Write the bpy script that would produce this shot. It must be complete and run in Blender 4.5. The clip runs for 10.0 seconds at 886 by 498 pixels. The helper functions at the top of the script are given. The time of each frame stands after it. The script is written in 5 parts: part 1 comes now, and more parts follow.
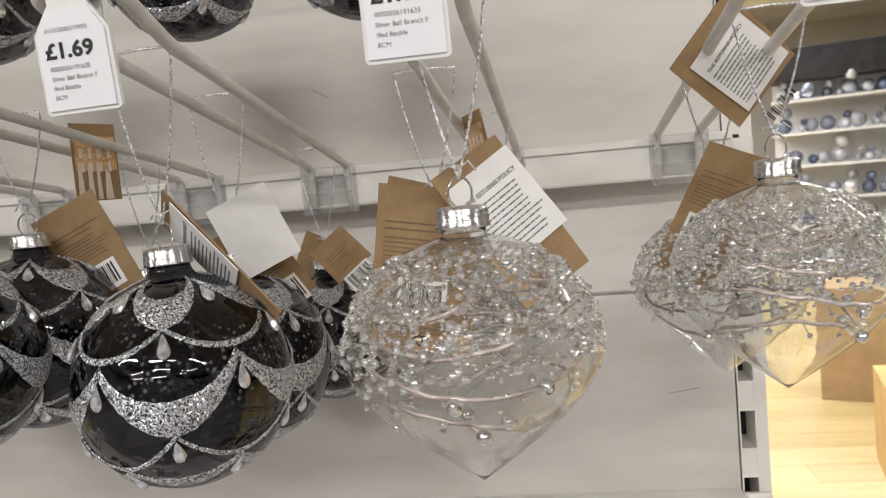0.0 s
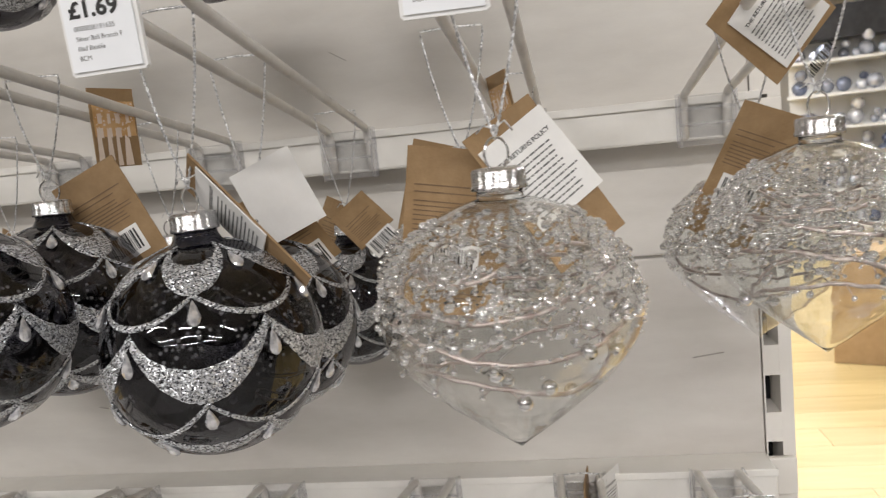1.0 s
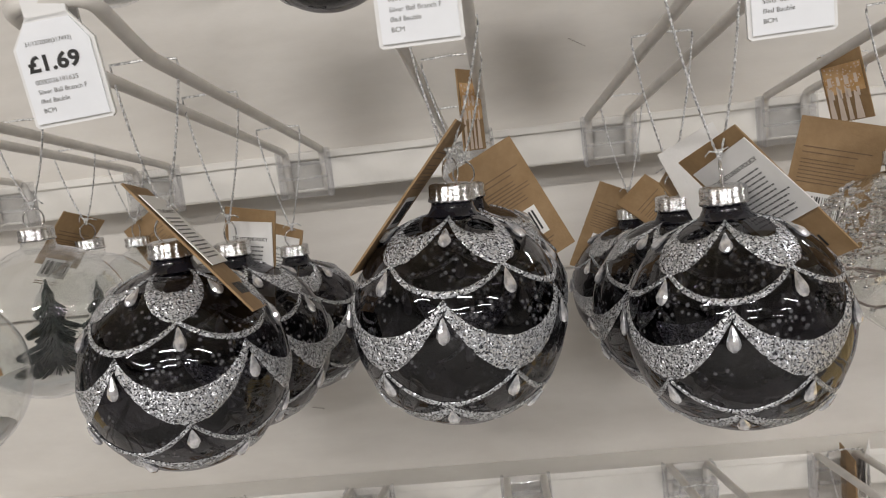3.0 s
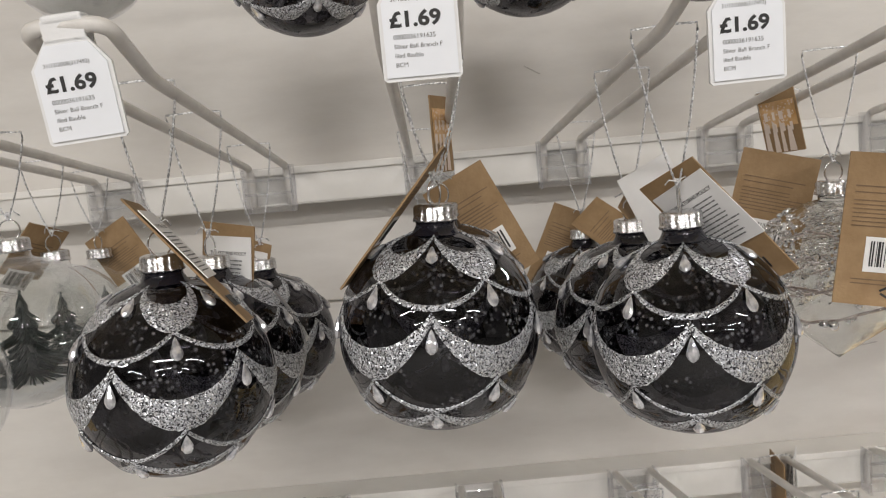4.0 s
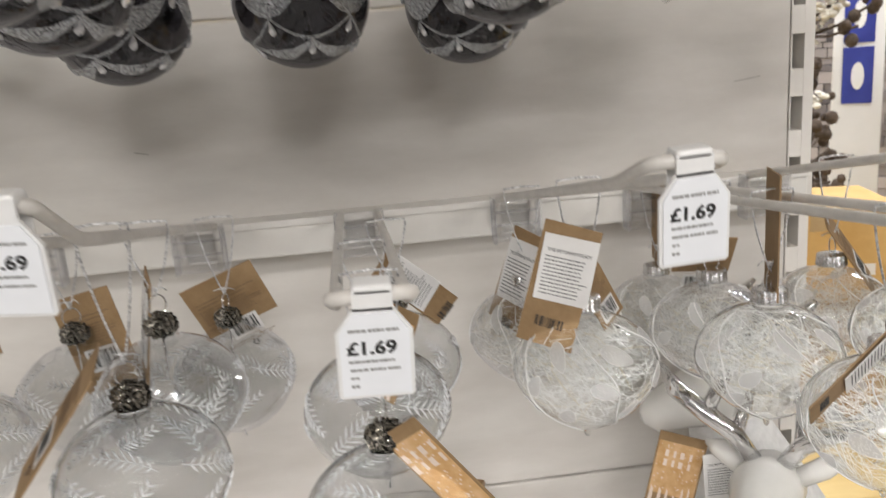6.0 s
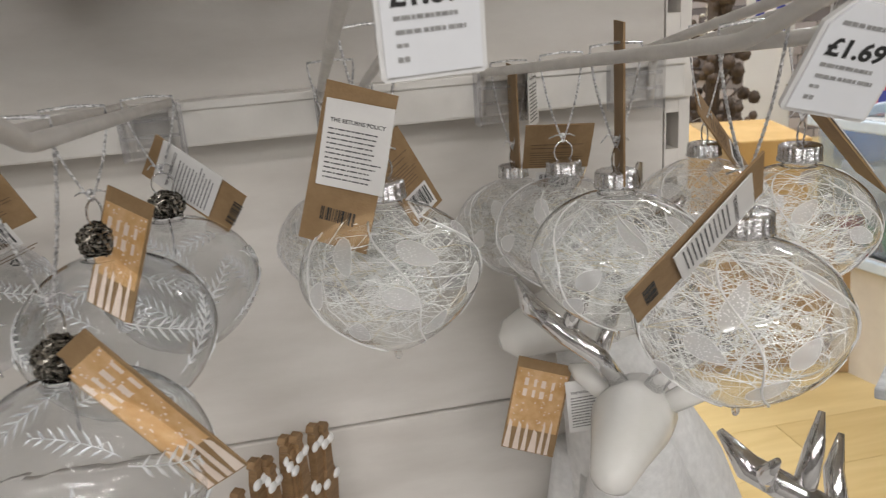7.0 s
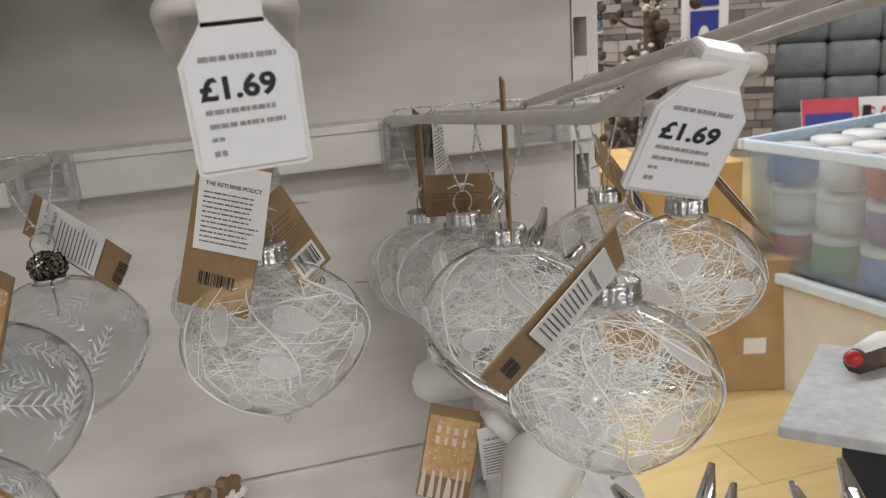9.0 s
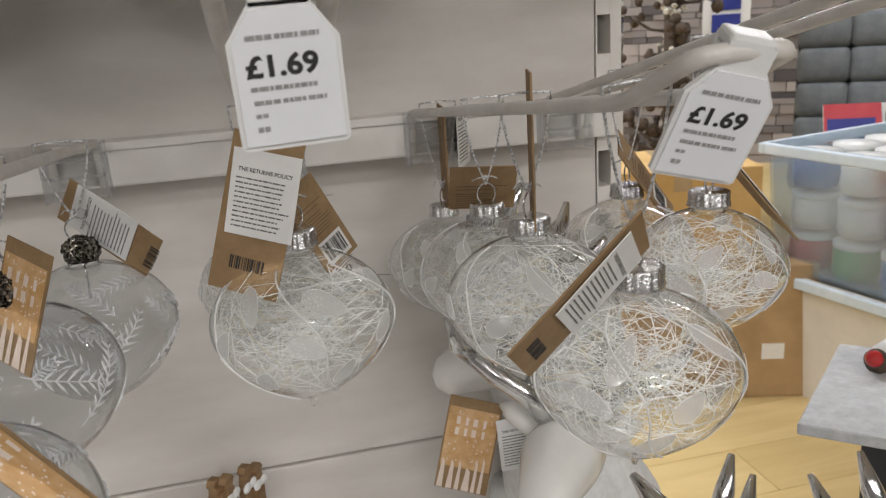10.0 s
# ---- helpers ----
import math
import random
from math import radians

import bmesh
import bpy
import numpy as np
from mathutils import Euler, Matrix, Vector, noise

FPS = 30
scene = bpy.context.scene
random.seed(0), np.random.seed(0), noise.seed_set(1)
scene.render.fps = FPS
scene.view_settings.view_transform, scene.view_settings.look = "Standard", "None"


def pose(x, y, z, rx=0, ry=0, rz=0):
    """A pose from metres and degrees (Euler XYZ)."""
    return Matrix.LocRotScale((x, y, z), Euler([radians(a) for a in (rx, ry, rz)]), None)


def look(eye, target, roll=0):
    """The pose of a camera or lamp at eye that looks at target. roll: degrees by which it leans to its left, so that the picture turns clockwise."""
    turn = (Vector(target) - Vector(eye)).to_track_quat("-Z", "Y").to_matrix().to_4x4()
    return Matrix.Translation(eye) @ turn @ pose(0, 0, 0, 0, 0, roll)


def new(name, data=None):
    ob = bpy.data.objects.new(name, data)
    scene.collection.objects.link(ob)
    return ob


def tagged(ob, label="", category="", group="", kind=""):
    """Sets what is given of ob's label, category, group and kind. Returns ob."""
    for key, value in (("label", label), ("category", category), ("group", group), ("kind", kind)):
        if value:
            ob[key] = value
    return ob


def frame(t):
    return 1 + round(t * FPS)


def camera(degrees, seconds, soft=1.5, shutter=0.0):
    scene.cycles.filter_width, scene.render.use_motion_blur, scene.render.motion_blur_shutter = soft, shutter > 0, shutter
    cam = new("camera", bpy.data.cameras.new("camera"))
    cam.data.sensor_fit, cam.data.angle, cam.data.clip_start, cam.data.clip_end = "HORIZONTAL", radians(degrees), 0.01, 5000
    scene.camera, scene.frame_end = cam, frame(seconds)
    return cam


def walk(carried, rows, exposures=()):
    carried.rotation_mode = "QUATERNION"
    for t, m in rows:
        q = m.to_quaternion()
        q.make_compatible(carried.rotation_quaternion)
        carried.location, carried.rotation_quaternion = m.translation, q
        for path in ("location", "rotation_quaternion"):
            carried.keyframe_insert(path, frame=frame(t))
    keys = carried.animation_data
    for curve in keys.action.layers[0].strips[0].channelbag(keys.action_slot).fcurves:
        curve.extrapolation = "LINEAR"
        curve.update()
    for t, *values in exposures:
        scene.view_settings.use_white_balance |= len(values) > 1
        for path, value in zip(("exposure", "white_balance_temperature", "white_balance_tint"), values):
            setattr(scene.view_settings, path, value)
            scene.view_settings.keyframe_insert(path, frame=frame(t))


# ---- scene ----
cam = camera(59.2, 10.0, 1.0, 0.25)
PATH = [
    (0, (0.147, -0.049, 1.283), (-0.139, 1.924, 1.121), -5.1),
    (0.5, (0.15, -0.046, 1.282), (-0.139, 1.921, 1.062), -5.4),
    (1, (0.138, -0.044, 1.282), (-0.18, 1.915, 1.038), -5.6),
    (1.5, (0.085, -0.039, 1.282), (-0.241, 1.915, 1.013), -5.9),
    (2, (0.011, -0.038, 1.289), (-0.286, 1.918, 1.0), -6.4),
    (2.5, (-0.054, -0.048, 1.29), (-0.286, 1.918, 1.004), -6.3),
    (2.7, (-0.07, -0.055, 1.294), (-0.272, 1.915, 1.017), -6.5),
    (3.8, (-0.096, -0.084, 1.295), (-0.152, 1.904, 1.079), -5.6),
    (4, (-0.102, -0.087, 1.3), (-0.1, 1.899, 1.065), -5.2),
    (4.5, (-0.108, -0.103, 1.301), (-0.078, 1.882, 1.062), -4.7),
    (5, (-0.111, -0.117, 1.276), (-0.051, 1.863, 0.995), -4.4),
    (5.5, (-0.107, -0.114, 1.213), (0.001, 1.849, 0.842), -4.5),
    (5.6, (-0.103, -0.112, 1.199), (0.017, 1.847, 0.811), -4.4),
    (6, (-0.082, -0.087, 1.154), (0.095, 1.847, 0.677), -4.5),
    (6.2, (-0.063, -0.067, 1.132), (0.147, 1.856, 0.623), -4.5),
    (7.3, (0.01, -0.005, 1.092), (0.383, 1.858, 0.467), -4.3),
    (7.5, (0.018, 0.0, 1.091), (0.412, 1.858, 0.466), -4.3),
    (8, (0.022, -0.002, 1.097), (0.453, 1.855, 0.492), -4.3),
    (8.5, (0.026, -0.009, 1.103), (0.479, 1.85, 0.52), -4.4),
    (9, (0.026, -0.014, 1.107), (0.487, 1.848, 0.54), -4.3),
    (9.5, (0.026, -0.016, 1.11), (0.478, 1.851, 0.553), -4.0),
    (10, (0.02, -0.02, 1.103), (0.442, 1.854, 0.544), -3.8),
]
walk(cam, [(t, look(eye, target, roll)) for t, eye, target, roll in PATH], [(0, 0.0), (6, 0.0), (7.5, -0.52), (10, -0.54)])
cam.data.dof.use_dof = True
cam.data.dof.focus_distance = 0.33
cam.data.dof.aperture_fstop = 30.0

# ---- world and lights ----
world = bpy.data.worlds.new("world")
scene.world = world
world.use_nodes = True
world.node_tree.nodes["Background"].inputs[0].default_value = (0.9, 0.95, 1.0, 1)
world.node_tree.nodes["Background"].inputs[1].default_value = 0.1
scene.view_settings.exposure = 0.0
LAMP_POWER = 55.0


# ---- material helpers ----
def mat_new(name):
    m = bpy.data.materials.new(name)
    m.use_nodes = True
    nt = m.node_tree
    return m, nt, nt.nodes["Principled BSDF"], nt.nodes["Material Output"]


def node(nt, kind, **vals):
    n = nt.nodes.new(kind)
    for k, v in vals.items():
        n.inputs[k].default_value = v
    return n


def coords(nt, scale=1.0, stretch=(1, 1, 1)):
    tc = nt.nodes.new("ShaderNodeTexCoord")
    mp = nt.nodes.new("ShaderNodeMapping")
    mp.inputs["Scale"].default_value = [scale * q for q in stretch]
    nt.links.new(tc.outputs["Object"], mp.inputs["Vector"])
    return mp.outputs["Vector"]


def ramp(nt, fac, c0, c1, p0=0.3, p1=0.7):
    r = nt.nodes.new("ShaderNodeValToRGB")
    e = r.color_ramp.elements
    e[0].position, e[1].position = p0, p1
    e[0].color, e[1].color = (*c0, 1), (*c1, 1)
    nt.links.new(fac, r.inputs["Fac"])
    return r.outputs["Color"]


def bump(nt, height, bsdf, strength=0.3, distance=0.001):
    b = node(nt, "ShaderNodeBump", Strength=strength, Distance=distance)
    nt.links.new(height, b.inputs["Height"])
    nt.links.new(b.outputs["Normal"], bsdf.inputs["Normal"])


def painted(name, c0, c1, rough=0.5, metal=0.0, scale=12.0, stretch=(1, 1, 1), fine=400.0, strength=0.15, lo=0.3, hi=0.7, spec=0.5):
    """A surface whose colour drifts between two tones at a large scale, with fine relief."""
    m, nt, b, _ = mat_new(name)
    v = coords(nt, 1.0, stretch)
    big = node(nt, "ShaderNodeTexNoise", Scale=scale, Detail=6.0, Roughness=0.6)
    nt.links.new(v, big.inputs["Vector"])
    nt.links.new(ramp(nt, big.outputs["Fac"], c0, c1, lo, hi), b.inputs["Base Color"])
    small = node(nt, "ShaderNodeTexNoise", Scale=fine, Detail=3.0)
    nt.links.new(v, small.inputs["Vector"])
    bump(nt, small.outputs["Fac"], b, strength, 0.0006)
    b.inputs["Roughness"].default_value = rough
    b.inputs["Metallic"].default_value = metal
    b.inputs["Specular IOR Level"].default_value = spec
    return m


def thin_glass(name, tint, rough=0.02, gain=1.0, speck=0.0, speck_scale=900.0, speck_colour=(0.5, 0.5, 0.52), milk=0.0):
    """A blown glass wall: clear or tinted, with a mirror gloss that rises towards the edge."""
    m, nt, b, out = mat_new(name)
    nt.nodes.remove(b)
    tr = node(nt, "ShaderNodeBsdfTransparent", Color=(*tint, 1))
    gl = node(nt, "ShaderNodeBsdfGlossy", Roughness=rough, Color=(0.96, 0.96, 1, 1))
    fr = node(nt, "ShaderNodeLayerWeight", Blend=0.5)
    pw = nt.nodes.new("ShaderNodeMath")
    pw.operation = "POWER"
    pw.inputs[1].default_value = 3.2
    nt.links.new(fr.outputs["Facing"], pw.inputs[0])
    mul = nt.nodes.new("ShaderNodeMath")
    mul.operation = "MULTIPLY_ADD"
    mul.use_clamp = True
    mul.inputs[1].default_value = 0.62 * gain
    mul.inputs[2].default_value = 0.06 * gain
    nt.links.new(pw.outputs[0], mul.inputs[0])
    mix = nt.nodes.new("ShaderNodeMixShader")
    nt.links.new(mul.outputs[0], mix.inputs["Fac"])
    wob = node(nt, "ShaderNodeTexNoise", Scale=60.0, Detail=2.0)
    nt.links.new(coords(nt), wob.inputs["Vector"])
    bp = node(nt, "ShaderNodeBump", Strength=0.22, Distance=0.004)
    nt.links.new(wob.outputs["Fac"], bp.inputs["Height"])
    nt.links.new(bp.outputs["Normal"], gl.inputs["Normal"])
    nt.links.new(tr.outputs[0], mix.inputs[1])
    nt.links.new(gl.outputs[0], mix.inputs[2])
    last = mix
    if speck:
        vo = node(nt, "ShaderNodeTexVoronoi", Scale=speck_scale)
        no = node(nt, "ShaderNodeTexNoise", Scale=55.0, Detail=3.0)
        nt.links.new(coords(nt), vo.inputs["Vector"])
        nt.links.new(coords(nt), no.inputs["Vector"])
        a = ramp(nt, vo.outputs["Distance"], (1, 1, 1), (0, 0, 0), 0.15, 0.38)
        c = ramp(nt, no.outputs["Fac"], (0, 0, 0), (speck, speck, speck), 0.38, 0.62)
        mm = nt.nodes.new("ShaderNodeMath")
        mm.operation = "MULTIPLY"
        nt.links.new(a, mm.inputs[0])
        nt.links.new(c, mm.inputs[1])
        df = node(nt, "ShaderNodeBsdfDiffuse", Color=(*speck_colour, 1))
        last = nt.nodes.new("ShaderNodeMixShader")
        nt.links.new(mm.outputs[0], last.inputs["Fac"])
        nt.links.new(mix.outputs[0], last.inputs[1])
        nt.links.new(df.outputs[0], last.inputs[2])
    if milk:
        df = node(nt, "ShaderNodeBsdfTranslucent", Color=(*speck_colour, 1))
        d2 = node(nt, "ShaderNodeBsdfDiffuse", Color=(*speck_colour, 1))
        both = node(nt, "ShaderNodeMixShader", Fac=0.4)
        nt.links.new(d2.outputs[0], both.inputs[1])
        nt.links.new(df.outputs[0], both.inputs[2])
        mm = node(nt, "ShaderNodeMixShader", Fac=milk)
        nt.links.new(last.outputs[0], mm.inputs[1])
        nt.links.new(both.outputs[0], mm.inputs[2])
        last = mm
    nt.links.new(last.outputs[0], out.inputs["Surface"])
    return m


def solid_glass(name, tint, rough=0.0):
    m, nt, b, _ = mat_new(name)
    b.inputs["Base Color"].default_value = (*tint, 1)
    b.inputs["Transmission Weight"].default_value = 1.0
    b.inputs["Roughness"].default_value = rough
    b.inputs["IOR"].default_value = 1.46
    wob = node(nt, "ShaderNodeTexNoise", Scale=45.0, Detail=2.0)
    nt.links.new(coords(nt), wob.inputs["Vector"])
    bump(nt, wob.outputs["Fac"], b, 0.25, 0.003)
    return m


def glitter(name, c0, c1, scale=1500.0, rough=0.22, metal=0.85, tilt=0.9):
    """Flakes that each lie at an angle of their own."""
    m, nt, b, _ = mat_new(name)
    v = coords(nt)
    vo = node(nt, "ShaderNodeTexVoronoi", Scale=scale)
    nt.links.new(v, vo.inputs["Vector"])
    sep = nt.nodes.new("ShaderNodeSeparateColor")
    nt.links.new(vo.outputs["Color"], sep.inputs[0])
    nt.links.new(ramp(nt, sep.outputs[0], c0, c1, 0.1, 0.9), b.inputs["Base Color"])
    sub = nt.nodes.new("ShaderNodeVectorMath")
    sub.operation = "SUBTRACT"
    sub.inputs[1].default_value = (0.5, 0.5, 0.5)
    nt.links.new(vo.outputs["Color"], sub.inputs[0])
    sc = nt.nodes.new("ShaderNodeVectorMath")
    sc.operation = "SCALE"
    sc.inputs["Scale"].default_value = tilt
    nt.links.new(sub.outputs[0], sc.inputs[0])
    geo = nt.nodes.new("ShaderNodeNewGeometry")
    add = nt.nodes.new("ShaderNodeVectorMath")
    add.operation = "ADD"
    nt.links.new(geo.outputs["Normal"], add.inputs[0])
    nt.links.new(sc.outputs[0], add.inputs[1])
    nrm = nt.nodes.new("ShaderNodeVectorMath")
    nrm.operation = "NORMALIZE"
    nt.links.new(add.outputs[0], nrm.inputs[0])
    nt.links.new(nrm.outputs[0], b.inputs["Normal"])
    b.inputs["Roughness"].default_value = rough
    b.inputs["Metallic"].default_value = metal
    return m


def wood_planks(name, c0, c1, along=(1, 8, 8), scale=3.0, rough=0.4):
    m, nt, b, _ = mat_new(name)
    v = coords(nt, 1.0, along)
    n1 = node(nt, "ShaderNodeTexNoise", Scale=scale, Detail=8.0, Roughness=0.65, Distortion=0.6)
    nt.links.new(v, n1.inputs["Vector"])
    oi = nt.nodes.new("ShaderNodeObjectInfo")
    mixf = nt.nodes.new("ShaderNodeMath")
    mixf.operation = "MULTIPLY_ADD"
    mixf.inputs[1].default_value = 0.35
    nt.links.new(oi.outputs["Random"], mixf.inputs[0])
    nt.links.new(n1.outputs["Fac"], mixf.inputs[2])
    nt.links.new(ramp(nt, mixf.outputs[0], c0, c1, 0.35, 1.0), b.inputs["Base Color"])
    b.inputs["Roughness"].default_value = rough
    bump(nt, n1.outputs["Fac"], b, 0.1, 0.001)
    return m


M_PANEL = painted("board_paint", (0.56, 0.53, 0.495), (0.71, 0.685, 0.65), 0.5, 0, 6.0, (1, 1, 3.5), 260.0, 0.12)
M_PANEL_MARK = painted("scuff", (0.30, 0.27, 0.25), (0.42, 0.39, 0.36), 0.7)
M_RAIL = painted("rail_enamel", (0.70, 0.68, 0.645), (0.80, 0.78, 0.745), 0.38, 0, 18.0, (1, 1, 1), 500.0, 0.1)
M_WIRE = painted("wire_enamel", (0.60, 0.575, 0.545), (0.74, 0.715, 0.68), 0.35, 0, 60.0, (1, 1, 1), 700.0, 0.25)
M_POST = painted("post_enamel", (0.70, 0.67, 0.63), (0.80, 0.77, 0.73), 0.42, 0, 10.0)
M_SLOT_SHADE = painted("slot_shade", (0.008, 0.008, 0.009), (0.02, 0.02, 0.02), 0.8)
M_CLIP = thin_glass("clip_plastic", (0.95, 0.95, 0.95), 0.12, 1.2, 0.0, 300.0, (0.8, 0.8, 0.8), 0.10)
M_CHROME = painted("chrome", (0.72, 0.72, 0.73), (0.86, 0.86, 0.87), 0.09, 1.0, 90.0, (1, 1, 1), 350.0, 0.25)
M_CAP = painted("cap_metal", (0.60, 0.60, 0.61), (0.86, 0.86, 0.87), 0.24, 1.0, 420.0, (1, 1, 1), 650.0, 0.9)
M_CORD = painted("silver_cord", (0.42, 0.42, 0.43), (0.92, 0.92, 0.93), 0.35, 0.6, 900.0, (1, 1, 1), 1500.0, 0.5, 0.42, 0.58)
M_DARKGLASS = thin_glass("smoked_glass", (0.17, 0.165, 0.185), 0.02, 0.80, 0.50, 420.0, (0.20, 0.20, 0.215), 0.0)
M_NECK = painted("black_glass", (0.008, 0.008, 0.012), (0.02, 0.02, 0.03), 0.06, 0, 40.0)
M_GLITTER = glitter("silver_glitter", (0.035, 0.036, 0.045), (0.90, 0.93, 0.98), 2300.0, 0.25, 0.6, 1.3)
M_GLITTER_DARK = glitter("dark_glitter", (0.02, 0.018, 0.015), (0.42, 0.39, 0.34), 1100.0, 0.25, 0.85, 1.2)
M_GLITTER_WHITE = thin_glass("glitter_film", (0.96, 0.96, 0.96), 0.12, 1.3, 0.95, 1500.0, (0.98, 0.98, 0.98), 0.48)
M_GEM = painted("gem_acrylic", (0.45, 0.46, 0.50), (0.92, 0.92, 0.95), 0.06, 0.7, 260.0, (1, 1, 1), 300.0, 0.2, 0.4, 0.6)
M_CLEAR = thin_glass("clear_glass", (0.93, 0.94, 0.935), 0.02, 1.3)
M_GREYGLASS = thin_glass("grey_clear_glass", (0.87, 0.88, 0.885), 0.02, 1.3)
M_CLEAR_SPECK = thin_glass("speckled_glass", (0.97, 0.975, 0.97), 0.03, 1.5, 0.50, 700.0, (0.97, 0.97, 0.97), 0.06)
M_SHELL = solid_glass("blown_glass", (0.965, 0.972, 0.968))
M_SHELL_GREY = solid_glass("grey_blown_glass", (0.90, 0.91, 0.92))
M_BEAD = solid_glass("glass_bead", (0.97, 0.975, 0.975))
M_DROP = painted("drop_glass", (0.62, 0.62, 0.63), (0.97, 0.97, 0.97), 0.06, 0.85, 500.0)
M_SILVERBEAD = painted("silver_bead", (0.78, 0.78, 0.80), (0.94, 0.94, 0.96), 0.14, 1.0, 300.0)
M_TWIG = painted("silver_twig", (0.20, 0.15, 0.13), (0.50, 0.44, 0.41), 0.3, 0.5, 250.0)
M_FIBRE = painted("white_fibre", (0.90, 0.90, 0.89), (0.98, 0.98, 0.97), 0.15, 0, 300.0)
M_FIBRE_GOLD = painted("straw_fibre", (0.60, 0.52, 0.36), (0.80, 0.74, 0.58), 0.4, 0, 300.0)
M_WHITELINE = painted("white_enamel_line", (0.78, 0.78, 0.77), (0.88, 0.88, 0.87), 0.4, 0, 200.0)
M_TREE = painted("dark_fir", (0.015, 0.02, 0.018), (0.10, 0.12, 0.115), 0.5, 0, 500.0)
M_FROST = painted("frosted_etch", (0.72, 0.74, 0.76), (0.90, 0.91, 0.92), 0.35, 0.2, 300.0)
M_KRAFT = painted("kraft_card", (0.25, 0.155, 0.072), (0.34, 0.225, 0.118), 0.75, 0, 90.0, (1, 1, 1), 900.0, 0.3)
M_WHITECARD = painted("white_card", (0.74, 0.73, 0.72), (0.82, 0.81, 0.80), 0.55, 0, 60.0, (1, 1, 1), 900.0, 0.12)
M_PRICECARD = painted("price_card", (0.80, 0.82, 0.86), (0.86, 0.88, 0.92), 0.35, 0, 40.0, (1, 1, 1), 600.0, 0.06)
M_HOLDER = painted("clear_white_plastic", (0.76, 0.76, 0.76), (0.84, 0.84, 0.84), 0.22, 0, 40.0)
M_INK = painted("black_ink", (0.012, 0.012, 0.013), (0.03, 0.03, 0.03), 0.6, 0, 200.0)
M_GREYINK = painted("grey_ink", (0.10, 0.10, 0.10), (0.18, 0.18, 0.18), 0.6, 0, 200.0)
M_PALEINK = painted("faint_ink", (0.22, 0.22, 0.22), (0.40, 0.40, 0.40), 0.6, 0, 900.0)
M_BROWNINK = painted("brown_ink", (0.14, 0.088, 0.046), (0.20, 0.125, 0.068), 0.7, 0, 200.0)
M_DECO = painted("gold_print", (0.50, 0.27, 0.08), (0.70, 0.47, 0.26), 0.5, 0, 120.0)
M_PALE = painted("pale_print", (0.72, 0.60, 0.52), (0.80, 0.70, 0.62), 0.6, 0, 90.0)
M_CERAMIC = painted("white_ceramic", (0.74, 0.73, 0.70), (0.82, 0.81, 0.78), 0.18, 0, 30.0, (1, 1, 1), 120.0, 0.1)
M_FUR = painted("white_fur", (0.72, 0.72, 0.72), (0.86, 0.86, 0.86), 0.9, 0, 160.0, (1, 1, 1), 1200.0, 0.9)
M_CUTWOOD = painted("cut_plywood", (0.17, 0.095, 0.04), (0.30, 0.185, 0.09), 0.6, 0, 60.0, (1, 1, 6), 600.0, 0.2)
M_SNOW = painted("snow_paint", (0.78, 0.78, 0.78), (0.88, 0.88, 0.88), 0.6, 0, 80.0)
M_SLATE = painted("grey_glitter_slab", (0.42, 0.43, 0.44), (0.58, 0.59, 0.60), 0.5, 0, 120.0, (1, 1, 1), 700.0, 0.5)
M_BERRY = painted("red_berry", (0.35, 0.012, 0.015), (0.50, 0.03, 0.03), 0.2, 0, 60.0)
M_BARK = painted("dark_bark", (0.05, 0.035, 0.025), (0.12, 0.085, 0.06), 0.8, 0, 90.0)
M_FLOOR = wood_planks("laminate_floor", (0.52, 0.37, 0.15), (0.72, 0.56, 0.28), (1.0, 9.0, 9.0), 2.0, 0.35)
M_FLOOR_GREY = painted("floor_base_grey", (0.19, 0.18, 0.17), (0.27, 0.26, 0.245), 0.5, 0, 2.0)
M_CARTON = painted("cardboard", (0.36, 0.235, 0.115), (0.47, 0.32, 0.17), 0.75, 0, 10.0, (1, 1, 1), 300.0, 0.2)
M_CARTON2 = painted("ochre_cardboard", (0.52, 0.32, 0.11), (0.64, 0.42, 0.17), 0.75, 0, 10.0, (1, 1, 1), 300.0, 0.2)
M_TAPE = painted("parcel_tape", (0.42, 0.30, 0.16), (0.50, 0.38, 0.22), 0.25)
M_CRATE = thin_glass("crate_plastic", (0.90, 0.94, 0.97), 0.25, 1.2, 0.0, 25.0, (0.78, 0.86, 0.92), 0.16)
M_CRATE_RIM = painted("crate_rim", (0.55, 0.64, 0.72), (0.68, 0.76, 0.83), 0.35, 0, 20.0)
M_CREAM = painted("cream_plastic", (0.66, 0.62, 0.55), (0.78, 0.74, 0.67), 0.45, 0, 8.0)
M_SHOPWALL = painted("shop_wall", (0.50, 0.48, 0.45), (0.60, 0.58, 0.55), 0.7, 0, 1.2)
# Dark tone for walls out of view, added for contrast in glass and chrome.
M_UNSEEN_WALL = painted("unseen_dark_wall", (0.10, 0.095, 0.09), (0.22, 0.21, 0.20), 0.6, 0, 1.5)
M_CEIL = painted("ceiling_tile", (0.45, 0.44, 0.43), (0.56, 0.55, 0.54), 0.8, 0, 2.0)
M_GREYCLOTH = painted("grey_upholstery", (0.10, 0.11, 0.115), (0.17, 0.18, 0.185), 0.85, 0, 12.0, (1, 1, 1), 350.0, 0.5)
M_DARKMETAL = painted("dark_metal", (0.02, 0.02, 0.022), (0.05, 0.05, 0.055), 0.4, 0.3, 10.0)
M_WHITE = painted("white_laminate", (0.72, 0.71, 0.69), (0.80, 0.79, 0.77), 0.45, 0, 3.0)
